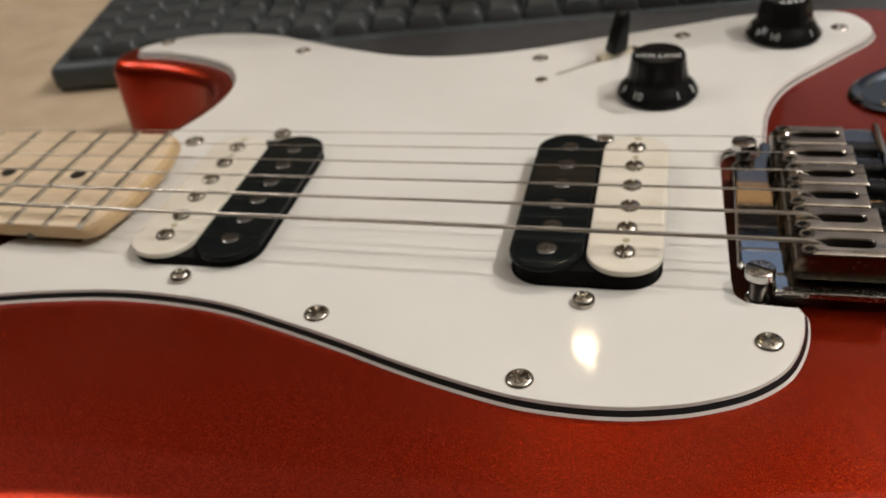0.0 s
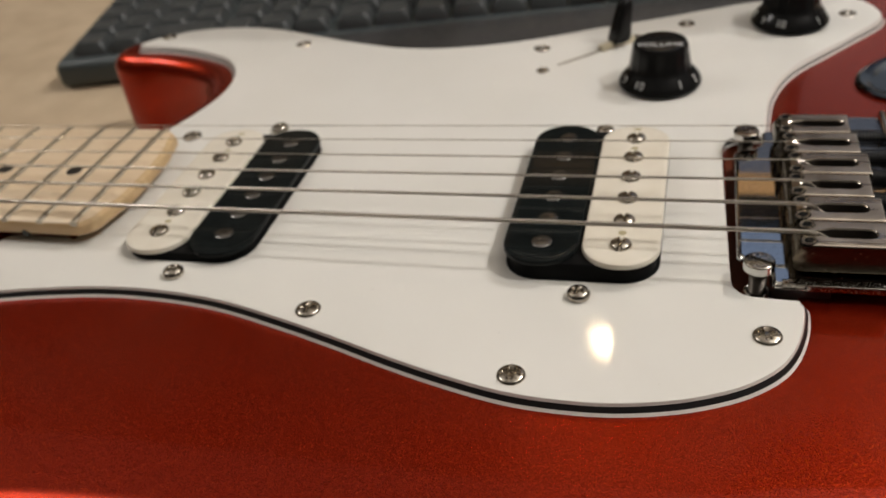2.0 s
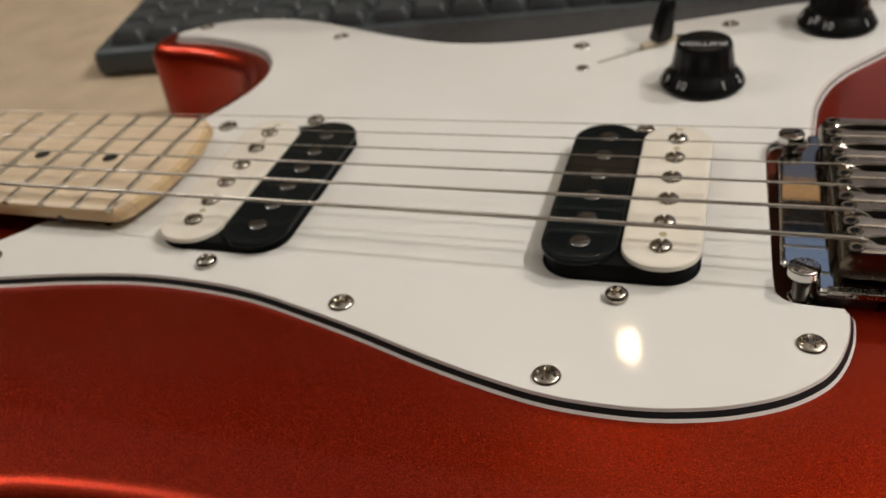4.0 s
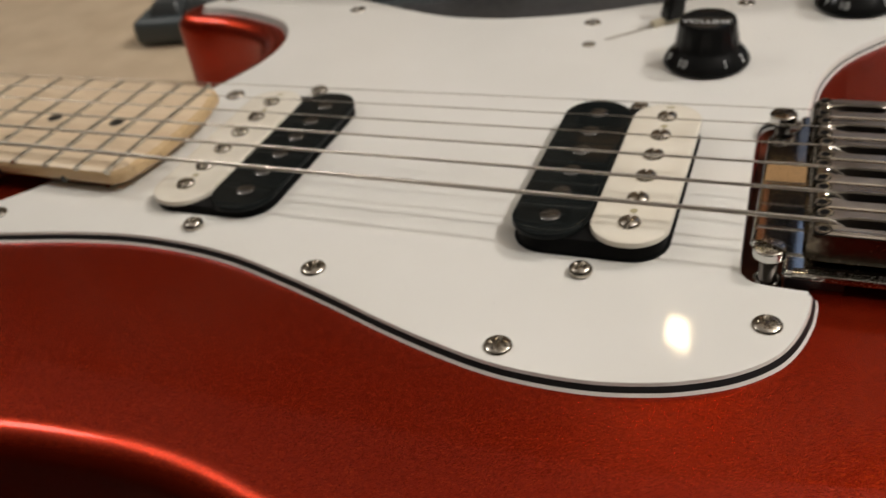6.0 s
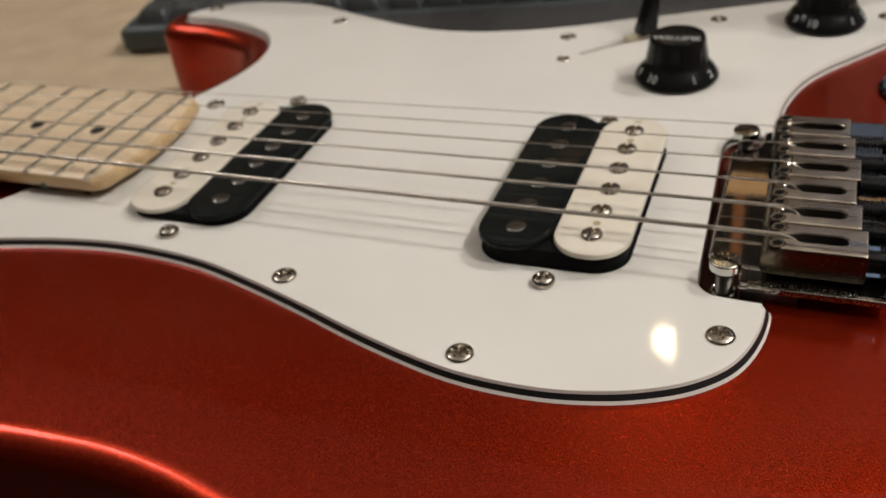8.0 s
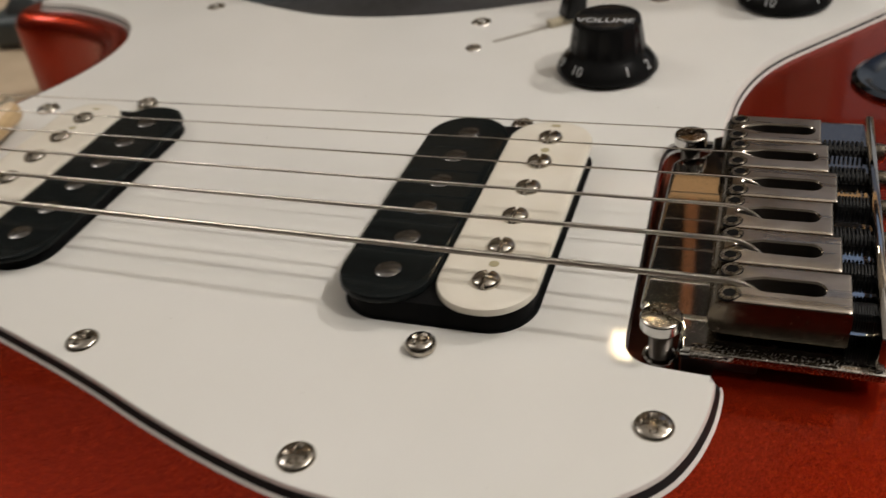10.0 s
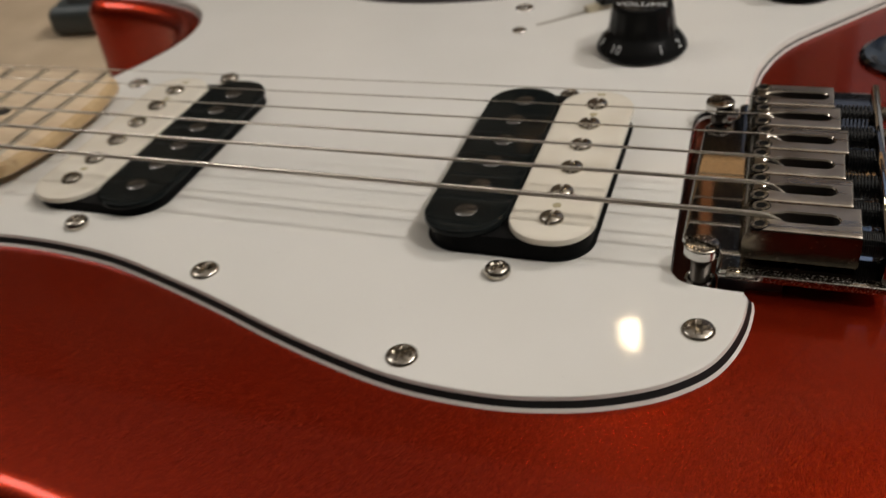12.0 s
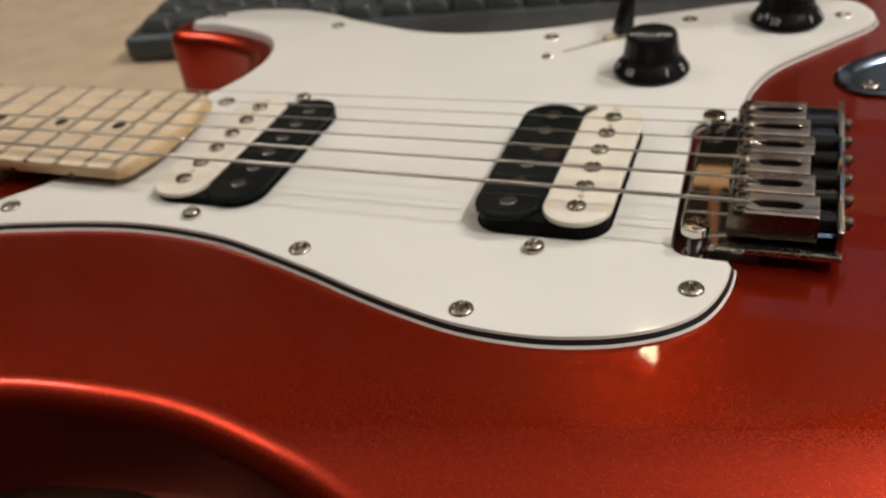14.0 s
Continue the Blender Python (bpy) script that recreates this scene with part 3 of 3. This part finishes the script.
def pickup(cx, top, screw_side, pitch):
    """Two coils side by side; the cream one, with screws, lies on screw_side."""
    base = part("pickup", loft([level(stadium(cx, 0.2, 17.5, 32.3, 8.2), -6), level(stadium(cx, 0.2, 17.5, 32.3, 8.2), top - 1.75), level(stadium(cx, 0.2, 17.3, 32.1, 8.0), top - 1.45)]),
                DULL_BLACK, guitar, "open humbucking pickup with one cream and one black coil")
    # Black sheet on the uncut guard paints the shade of the pickup gap.
    part("pickup_gap_shade", loft([level(stadium(cx, 0.2, 18.4, 32.8, 8.6), TOP - 1), level(stadium(cx, 0.2, 18.4, 32.8, 8.6), TOP + 0.03)]), DULL_BLACK, base, "flat black sheet for the shade round the pickup")
    for side, mat in ((screw_side, CREAM), (-screw_side, BLACK)):
        x = cx + side * 9.4
        part("bobbin", loft([level(stadium(x, 0, 8.9, 33.2, 8.4), top - 1.5), level(stadium(x, 0, 9.1, 33.4, 8.6), top - 1.3), level(stadium(x, 0, 9.1, 33.4, 8.6), top - 0.6),
                             level(stadium(x, 0, 8.9, 33.2, 8.4), top - 0.15), level(stadium(x, 0, 8.4, 32.7, 8.0), top), level(stadium(x, 0, 7.5, 31.8, 7.2), top)]), mat, base,
             "cream coil bobbin" if mat is CREAM else "glossy black coil bobbin")
    pole, slug = None, None
    for k in range(6):
        y = (k - 2.5) * pitch
        x = cx + screw_side * 9.4
        if pole is None:
            pole = part("pole_screw", screw_head(2.6, 1.35, "slot", 0.35), POLE, base, "slotted nickel pole screw")
            pole.location = P(x, y, top)
            pole.rotation_euler = (0, 0, 1.5)
        else:
            again(pole, x, y, BODY + top, base, 1.58 + 0.22 * math.sin(k * 2.3 + cx))
        x = cx - screw_side * 9.4
        if slug is None:
            slug = part("pole_slug", lathe([(2.45, -1.0), (2.45, 0.04), (2.15, 0.24)], 28, place=near_origin), SLUG, base, "flat grey steel pole piece")
            slug.location = P(x + 0.2, y + 0.3, top)
        else:
            again(slug, x + 0.2, y + 0.3, BODY + top, base)
    x = cx + screw_side * 9.4
    for y, r in ((-2.0 * pitch, 0.95), (2.0 * pitch, 0.95)):
        part("bobbin_hole", lathe([(r, top - 0.4), (r, top + 0.05)], 16, x, y), HOLE, base, "small tan hole")
    part("bobbin_notch", brick(x - 1.0, x + 1.0, 3.05 * pitch - 0.6, 3.05 * pitch + 0.6, top - 0.5, top + 0.05, 0), HOLE, base)
    for sy in (-1, 1):
        s = part("height_screw", lathe([(2.0, -3.0), (2.0, 0.05), (2.6, 0.1), (2.75, 0.5), (2.7, 1.2), (2.4, 1.6)], 32, caps=(True, False), place=near_origin), SCREW, base, "nickel height screw")
        s.location = P(cx + 0.2 - sy * 0.7, 0.6 + sy * 38.7, TOP)
        t = part("screw_recess", screw_head(2.45, 0.75, "cross", 0.1), SCREW, base)
        t.location = P(cx + 0.2 - sy * 0.7, 0.6 + sy * 38.7, TOP + 1.4)
        t.rotation_euler = (0, 0, 0.6 + sy)


pickup(-45.4, 8.4, 1, 10.2)
pickup(-149.0, 6.2, -1, 9.8)

# ---- bridge ----
PLATE = [(-9.9, -21.5), (-9.0, -23.2), (-5.5, -23.6), (-3.4, -25.0), (-2.6, -27.3), (-2.6, -32.0), (-2.0, -32.6), (28.0, -32.6), (28.6, -32.0), (28.6, 46.4), (28.0, 47.0), (15.0, 47.0),
         (14.0, 46.0), (13.0, 38.6), (12.0, 38.0), (-1.6, 38.0), (-2.6, 37.0), (-2.6, 32.4), (-3.4, 29.8), (-5.5, 27.8), (-9.0, 27.2), (-9.9, 25.5)]


def dense(outline, step):
    out = []
    for i, b in enumerate(outline):
        a = Vector(outline[i - 1])
        n = max(1, round((Vector(b) - a).length / step))
        out += [a.lerp(Vector(b), k / n) for k in range(n)]
    return out


def sheet(outline, z0, z1, bevel):
    rows = [level(inset(outline, 0.2), z0), level(outline, z0 + 0.25)]
    for k in range(7):
        a = math.pi / 12 * k
        rows.append(level(inset(outline, bevel * (1 - math.cos(a))), z1 - bevel + bevel * math.sin(a)))
    return loft(rows + [level(inset(outline, bevel + 0.3), z1)], cdt=True)


bridge = part("bridge", sheet(dense(PLATE, 0.7), 2.9, 4.6, 0.85), CHROME, guitar, "chrome two-point tremolo bridge", 25)
part("worn_edge", brick(-0.6, 28.3, -32.68, -30.3, 3.05, 4.62, 0.22, segments=3), WORN, bridge, "pitted worn edge of the plate")
part("rear_lip", brick(26.6, 28.4, -31.6, 38.6, 4.4, 11.0, 0.7), CHROME, bridge)
part("tremolo_block", brick(-2, 10, -31, 31, -38, 2.8, 0.5), STEEL, bridge)
SAD_TOP = 12.6


def rect_ray(x0, x1, y0, y1, cx, cy, a):
    c, s = math.cos(a), math.sin(a)
    d = 1e9
    if abs(c) > 1e-9:
        d = min(d, ((x1 if c > 0 else x0) - cx) / c)
    if abs(s) > 1e-9:
        d = min(d, ((y1 if s > 0 else y0) - cy) / s)
    return cx + d * c, cy + d * s


def hull_ray(circles, cx, cy, a):
    """Where the ray from (cx, cy) at angle a leaves the hull of circles (dx, r) strung along x."""
    best = 1e9
    for k in range(180):
        q = 2 * math.pi * k / 180
        c = math.cos(q - a)
        if c > 0.02:
            best = min(best, max(d * math.cos(q) + r for d, r in circles) / c)
    return cx + best * math.cos(a), cy + best * math.sin(a)


def saddle(x0, x1, yc):
    """A block with a round nose, a long slot that tapers towards the string, and its slot walls."""
    w = 4.98
    cx, cy = x0 + 11.6, yc
    angles = [2 * math.pi * k / 72 for k in range(72)]
    for fx, fy in ((x0, -w), (x0, w), (x1, -w), (x1, w)):
        angles.append(math.atan2(fy, fx - cx) % (2 * math.pi))
    angles = sorted(angles)

    def rect(front, rest, z):
        return [(*rect_ray(x0 + front, x1 - rest, yc - w + rest, yc + w - rest, cx, cy, a), z) for a in angles]

    def slot(r, z, tail, tip):
        return [(*hull_ray(((3.9, r), (-3.4, r), (-tail, tip)), cx, cy, a), z) for a in angles]

    t = SAD_TOP
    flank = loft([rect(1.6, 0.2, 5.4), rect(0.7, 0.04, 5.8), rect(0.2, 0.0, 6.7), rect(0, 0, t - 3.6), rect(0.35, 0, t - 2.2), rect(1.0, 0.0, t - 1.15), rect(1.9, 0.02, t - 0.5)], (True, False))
    block = loft([rect(1.9, 0.02, t - 0.5), rect(2.7, 0.1, t - 0.2), rect(3.3, 0.34, t - 0.05), rect(3.6, 0.62, t), slot(1.98, t, 8.0, 0.55), slot(1.72, t - 0.3, 7.6, 0.4)], (False, False))
    return flank, block, loft([slot(1.72, t - 0.3, 7.6, 0.4), slot(1.68, t - 5.5, 4.0, 1.4)], (False, True))


MID = 2.1
SADDLE_Y = [MID + 10.25 * (k - 2.5) for k in range(6)]
STRING_Y = [-24.3, -13.5, -3.1, 7.0, 16.9, 26.4]
STRING_Z = [13.2, 13.6, 13.6, 13.3, 12.9, 12.4]
FRONT = [1.6, 1.0, 0.6, 0.9, 0.2, -0.4]
LENGTH = [21.1, 20.4, 19.5, 20.0, 19.3, 18.6]
socket = bore = None
for k, y in enumerate(SADDLE_Y):
    x0, x1 = FRONT[k], FRONT[k] + LENGTH[k]
    flank, block, hollow = saddle(x0, x1, y)
    part("saddle", block, NICKEL, bridge, "brushed nickel block saddle with a long slot", 40)
    part("saddle_flank", flank, FLANK_NICKEL, bridge, "darker brown-grey nose and flanks", 40)
    # Dark walls and a black block put the slot's shade into colour.
    part("saddle_slot", hollow, DARK_METAL, bridge, "slot wall in a dark colour for its shade")
    part("slot_shade_block", brick(x0 + 5.8, x0 + 17.4, y - 1.72, y + 1.72, 6.0, 7.6, 0), DULL_BLACK, bridge)
    for sy in (-1, 1):
        if socket is None:
            bm = bmesh.new()
            rows = [[bm.verts.new(near_origin(r * math.cos(math.pi * k / 12), r * math.sin(math.pi * k / 12), z)) for k in range(24)]
                    for r, z in ((1.62, -1.0), (1.62, 0.28), (1.5, 0.42), (1.34, 0.42))]
            for z in (0.34, -0.3):
                rows.append([bm.verts.new(near_origin(*(0.98 / math.cos((math.pi * k / 12) % (math.pi / 3) - math.pi / 6) * c for c in (math.cos(math.pi * k / 12), math.sin(math.pi * k / 12))), z)) for k in range(24)])
            for p, q in zip(rows, rows[1:]):
                for k2 in range(24):
                    bm.faces.new((p[k2], p[(k2 + 1) % 24], q[(k2 + 1) % 24], q[k2]))
            socket = part("set_screw", bm, OLD, bridge, "hollow hex set screw in aged nickel")
            # Black disc on the uncut saddle imitates the shade inside the hole.
            bore = part("bore_shade", lathe([(1.3, -0.4), (1.8, -0.4), (1.8, -0.02), (1.74, 0.03), (1.3, 0.04), (1.22, 0.17)], 28, place=near_origin), DULL_BLACK, bridge, "flat black disc for the shade in a set screw hole")
            sx, o = socket, bore
        else:
            sx, o = again(socket, 0, 0, 0, bridge), again(bore, 0, 0, 0, bridge)
        o.matrix_local = Matrix.Translation(P(x0 + 3.0, y + sy * 3.15, SAD_TOP - 0.13)) @ Matrix.Rotation(-0.13, 4, "Y")
        sx.matrix_local = Matrix.Translation(P(x0 + 3.0, y + sy * 3.15, SAD_TOP - 0.22)) @ Matrix.Rotation(-0.08, 4, "Y") @ Matrix.Rotation(0.4 * k + sy, 4, "Z")
    part("intonation_screw", tube([(x1 - 3, y, 8.4), (29.0, y, 8.4), (29.1, y, 8.4)], [1.15, 1.15, 1.15], 10), STEEL, bridge)
    part("screw_cap", tube([(28.3, y, 8.4), (28.7, y, 8.4), (30.0, y, 8.4), (30.5, y, 8.4)], [1.7, 1.9, 1.8, 1.1], 18), OLD, bridge)
    turns, gap = 10, 26.6 - x1
    part("spring", tube([(x1 + gap * j / (turns * 14), y + 2.25 * math.cos(2 * math.pi * j / 14), 8.0 + 2.25 * math.sin(2 * math.pi * j / 14)) for j in range(turns * 14 + 1)], 0.21, 6),
         SPRING, bridge, "black coil spring")

# pivot studs
for sy in (-1, 1):
    thread = []
    for j in range(10):
        thread += [(1.6, 0.2 + 0.6 * j), (2.0, 0.5 + 0.6 * j)]
    s = part("pivot_stud", lathe([(1.7, 5.6), (1.8, 6.2), (3.1, 6.35), (3.4, 6.5), (3.4, 8.3), (3.27, 8.5)], 40, caps=(True, False), place=near_origin), POST, guitar, "slotted chrome bridge post", 30)
    part("threaded_post", lathe([(2.0, -3)] + thread + [(1.6, 6.25)], 36, place=near_origin), DARK_METAL, s, "dark threaded post", 20)
    part("bushing", lathe([(3.1, -9), (3.1, -0.1), (2.9, 0.3), (2.5, 0.4), (2.1, 0.2), (2.1, -4)], 36, place=near_origin), POST, s, "chrome bushing")
    s.location = P(-6.2 - sy * 0.75, 0.75 + sy * 30.05, 0)
    t = part("slotted_top", slotted_disc(3.27, 0.22, 0.55), SCREW, s, "mottled bronze-tinted top", 25)
    t.location = (0, 0, 0.0085)
    t.rotation_euler = (0, 0, -0.5 if sy < 0 else 0.45)

# ---- strings ----
GAUGE = [1.17, 0.91, 0.66, 0.43, 0.33, 0.254]
for k, y in enumerate(STRING_Y):
    yn = -17.5 + 7.0 * k
    x0 = FRONT[k] + 2.6
    zs, zn = STRING_Z[k], BOARD + 2.0
    line = [(NUT - 30 + 0.0, yn, 3.5), (NUT, yn, zn)]
    for j in range(1, 24):
        f = j / 24
        line.append((NUT + (x0 - NUT) * f, yn + (y - yn) * f, zn + (zs - zn) * f))
    line += [(x0 - 1, y, zs), (x0 + 0.6, y, zs - 0.05), (x0 + 2.2, y, zs - 0.45), (x0 + 3.6, y, zs - 1.2), (x0 + 4.9, y, zs - 2.3), (x0 + 5.8, y, zs - 3.6), (x0 + 6.3, y, zs - 5.5)]
    part("string", tube(line, GAUGE[k] / 2, 10), WOUND if k < 3 else PLAIN, guitar, "wound nickel string" if k < 3 else "plain steel string", 60)

# ---- knobs and switch ----


def words(text, size, mat, parent, m, name="lettering"):
    c = bpy.data.curves.new(name, "FONT")
    c.body, c.size, c.align_x, c.align_y, c.extrude = text, size, "CENTER", "CENTER", 0.00004
    c.materials.append(mat)
    o = new(name, c)
    o.parent = parent
    o.matrix_local = m
    return o


def knob(x, y, turn):
    prof = [(12.3, 0.5), (12.9, 1.1), (12.8, 1.9), (11.7, 3.6), (10.4, 5.2), (9.7, 6.0), (9.35, 6.7), (9.0, 9.2), (8.5, 13.0), (8.35, 13.7), (8.0, 14.2), (7.4, 14.4), (7.0, 14.25)]
    n = 72
    rows = []
    for r, z in prof:
        rows.append([((r + (0.16 * math.cos(18 * 2 * math.pi * i / n) if 6.5 < z < 13 else 0)) * math.cos(2 * math.pi * i / n),
                      (r + (0.16 * math.cos(18 * 2 * math.pi * i / n) if 6.5 < z < 13 else 0)) * math.sin(2 * math.pi * i / n), z) for i in range(n)])
    k = part("control_knob", loft(rows, (True, True), None, near_origin), KNOB, guitar, "black skirted control knob with white numbers", 30)
    k.location = P(x, y, TOP)
    k.rotation_euler = (0, 0, turn)
    slope = math.atan2(3.3, 2.2)
    for j in range(1, 11):
        a = radians(-61 + 32.8 * (j - 1))
        m = Matrix.Translation((0.01168 * math.cos(a), 0.01168 * math.sin(a), 0.00382)) @ Matrix.Rotation(a + math.pi / 2, 4, "Z") @ Matrix.Rotation(slope, 4, "X")
        words(str(j), 0.0036, PRINT, k, m, "number")
    return k


vol = knob(-32, 73.0, 0.1)
m = Matrix.Rotation(-0.1, 4, "Z") @ Matrix.Translation((0, -0.0028, 0.01430))
words("VOLUME", 0.0037, PRINT, vol, m)
tone = knob(9.5, 121, 0.3)
for j in range(4):
    part("faded_print", brick(-4.2 + 2.2 * j, -2.8 + 2.2 * j, -6.4, -4.4, 14.0, 14.29, 0, place=near_origin), PRINT, tone, "small illegible white mark")

sw = Vector((-46, 105)) - Vector((-66, 88))
ang = math.atan2(sw.y, sw.x)
# Flat strip on the guard; its tan-grey colour is the slot's shade.
slot = brick(-14.5, 14.5, -0.8, 0.8, -0.4, 0.04, 0.0, place=near_origin)
o = part("switch_slot", slot, SLOTTAN, guard, "narrow tan-grey strip for the shaded switch slot")
o.location = P(-55.5, 97, TOP)
o.rotation_euler = (0, 0, ang)
lever = part("selector_switch", brick(-7.5, 6.0, -1.5, 1.5, -2, 1.8, 0.4, place=near_origin), LEVER, guitar, "black-tipped pickup selector lever")
lever.location = P(-47.5, 103.8, TOP)
lever.rotation_euler = (0, 0, ang)
tip_prof = []
for z, hx, hy in ((0, 2.9, 2.6), (1, 3.3, 3.0), (6, 2.9, 2.6), (12, 2.4, 2.2), (13.5, 2.1, 1.9), (14.2, 1.4, 1.2)):
    tip_prof.append([(px + z * 0.22, py, z) for px, py in stadium(0, 0, hx, hy, 1.1, 4)])
t = part("switch_tip", loft(tip_prof, (True, True), None, near_origin), KNOB, lever, "black plastic tip")
t.location = (0, 0, 0.0016)

# ---- output jack plate ----
jr = []
for d, z in ((0, 0.02), (0, 1.0), (1.2, 1.6), (3.5, 1.2), (7, -1.5), (11, -5.0), (14.5, -7.5)):
    row = []
    for i in range(72):
        a = 2 * math.pi * i / 72
        ca, sa = math.cos(a), math.sin(a)
        e = (abs(ca) ** 2.4 + abs(sa) ** 2.4) ** (-1 / 2.4)
        u, v = (46 - d) * e * ca, (18.5 - d) * e * sa
        c, s = math.cos(radians(30)), math.sin(radians(30))
        row.append((68 + u * c - v * s, 94 + u * s + v * c, z))
    jr.append(row)
JACKM = material("dark_chrome", (0.10, 0.125, 0.16), 0.16, 1.0)
jack = part("jack_plate", loft(jr), JACKM, guitar, "oval chrome output jack plate")
for q in (-1, 1):
    s = part("jack_screw", screw_head(2.9, 1.5, "cross"), SCREW, jack)
    s.location = P(68 + q * 38 * math.cos(radians(30)) + (2 if q < 0 else 0), 94 + q * 38 * math.sin(radians(30)) - (6 if q < 0 else 0), 1.4)

# ---- keyboard ----
kb = thing("computer_keyboard", (-0.333, 0.166, DESK_TOP), "dark slate computer keyboard lying on the desk behind the guitar", "keyboard")
kb.rotation_euler = (0, 0, radians(12.3))


def kbox(*a, **k):
    return brick(*a, place=near_origin, **k)


part("case", kbox(0, 480, 0, 158, 0.5, 14.5, bevel=4.0, segments=3), CASE, kb)
rest = part("palm_rest", kbox(60, 480, -34, 3.5, 0.5, 14.9, bevel=3.5, segments=3), STRIP, kb, "smooth grey palm rest strip")
caps = {}
rows = [(6, [(1, 2), (2, 1), (1, 3), (1, 12)]), (25, [(1, 4), (1, 3), (1, 12)]), (44, [(1, 4), (1, 3), (1.75, 1), (1, 10)]),
        (63, [(1, 4), (1, 3), (1.5, 1), (1, 10)]), (82, [(1, 4), (1, 3), (2, 1), (1, 10)]), (104, [(1, 4), (1, 3), (1, 12)])]
for y, runs in rows:
    x = 9.0
    for units, count in runs:
        for c in range(count):
            if x + units * 19 > 475:
                break
            if units not in caps:
                w = units * 19 - 1.6
                caps[units] = part("key", loft([level(stadium(w / 2, 8.7, w / 2, 8.7, 1.6, 3), 11.5), level(stadium(w / 2, 8.9, w / 2 - 0.4, 8.3, 1.6, 3), 17.5), level(stadium(w / 2, 9.6, w / 2 - 2.6, 6.6, 2, 3), 21),
                                                level(stadium(w / 2, 9.6, w / 2 - 3.6, 5.6, 1.6, 3), 20.7)], place=near_origin), KEYCAP, kb)
                caps[units].location = (x / 1000, y / 1000, 0)
            else:
                again(caps[units], x, y, 0, kb)
            x += units * 19
        x += 3.0 if count in (3, 4) else 0.0

# ---- behind the desk: what the chrome and the paint mirror ----
bulb = thing("desk_lamp", (-0.125, 0.694, DESK_TOP), "desk lamp with a bare twin-tube warm bulb", "lamp")
part("lamp_base", lathe([(0.07, 0), (0.075, 0.01), (0.06, 0.02), (0.012, 0.03), (0.008, 0.05), (0.008, 0.635), (0.016, 0.645), (0.016, 0.669)], 32, place=metres), STEEL, bulb)
for dx, z0, z1 in ((-0.0056, 0.651, 0.717), (0.0056, 0.643, 0.726)):
    part("bulb", lathe([(0.0026, z0), (0.005, z0 + 0.004), (0.005, z1 - 0.005), (0.0026, z1)], 16, dx, 0, place=metres), GLASS, bulb, "lit warm bulb tube")
monitor = thing("computer_monitor", (0.335, 0.66, DESK_TOP), "computer monitor with a dim bluish screen on the desk", "monitor")
part("stand", lathe([(0.10, 0), (0.10, 0.012), (0.02, 0.02), (0.018, 0.20)], 32, 0, 0.05, place=metres), STEEL, monitor)
part("housing", brick(-0.27, 0.27, 0.0, 0.03, 0.12, 0.445, 0.004, place=metres), MATTE, monitor)
part("screen", brick(-0.26, 0.26, -0.002, 0.002, 0.135, 0.433, 0.0, place=metres), SCREEN, monitor)
# Unseen; added for the bridge chrome to mirror, its arm and post assumed.
display = thing("small_display", (0, 0.20, DESK_TOP), "unseen small display on an arm, assumed from coloured reflections in the bridge", "display")
part("display_housing", brick(-0.11, 0.13, 0.002, 0.014, 0.126, 0.245, 0.003, place=metres), MATTE, display)
part("tan_strip", brick(-0.108, 0.128, 0.0, 0.003, 0.161, 0.1713, 0, place=metres), TANLIGHT, display, "lit tan strip")
part("grey_panel", brick(-0.004, 0.128, 0.0, 0.003, 0.130, 0.1595, 0, place=metres), GREYLIGHT, display, "dim blue-grey panel")
part("orange_strip", brick(-0.0205, -0.0155, 0.0, 0.003, 0.1715, 0.243, 0, place=metres), ORANGELIGHT, display, "lit orange strip")
part("blue_panel", brick(0.0, 0.128, 0.0, 0.003, 0.1935, 0.243, 0, place=metres), BLUELIGHT, display, "lit pale blue panel")
part("display_arm", brick(0.0, 0.02, 0.014, 0.50, 0.20, 0.215, 0.003, place=metres), STEEL, display)
part("arm_post", lathe([(0.06, 0), (0.06, 0.01), (0.012, 0.016), (0.012, 0.225)], 24, 0.01, 0.49, place=metres), STEEL, display)
# Unseen sockets and cords, added above the three lights; their form is assumed.
for x, y, z, gap in ((0.95, 0.70, 2.10, 0.03), (1.02, -0.10, 2.10, 0.03), (-1.40, 0.14, 2.08, 0.23)):
    lamp = thing("pendant_lamp", (x, y, z), "unseen pendant socket on a cord, added above a light", "lamp", "pendant lamps")
    part("cord", tube([(0, 0, gap + 0.09), (0, 0, 2.45 - z)], 0.003, 8, place=metres), DULL_BLACK, lamp)
    part("socket", lathe([(0.022, gap), (0.024, gap + 0.02), (0.02, gap + 0.08), (0.006, gap + 0.10)], 24, place=metres), DULL_BLACK, lamp)
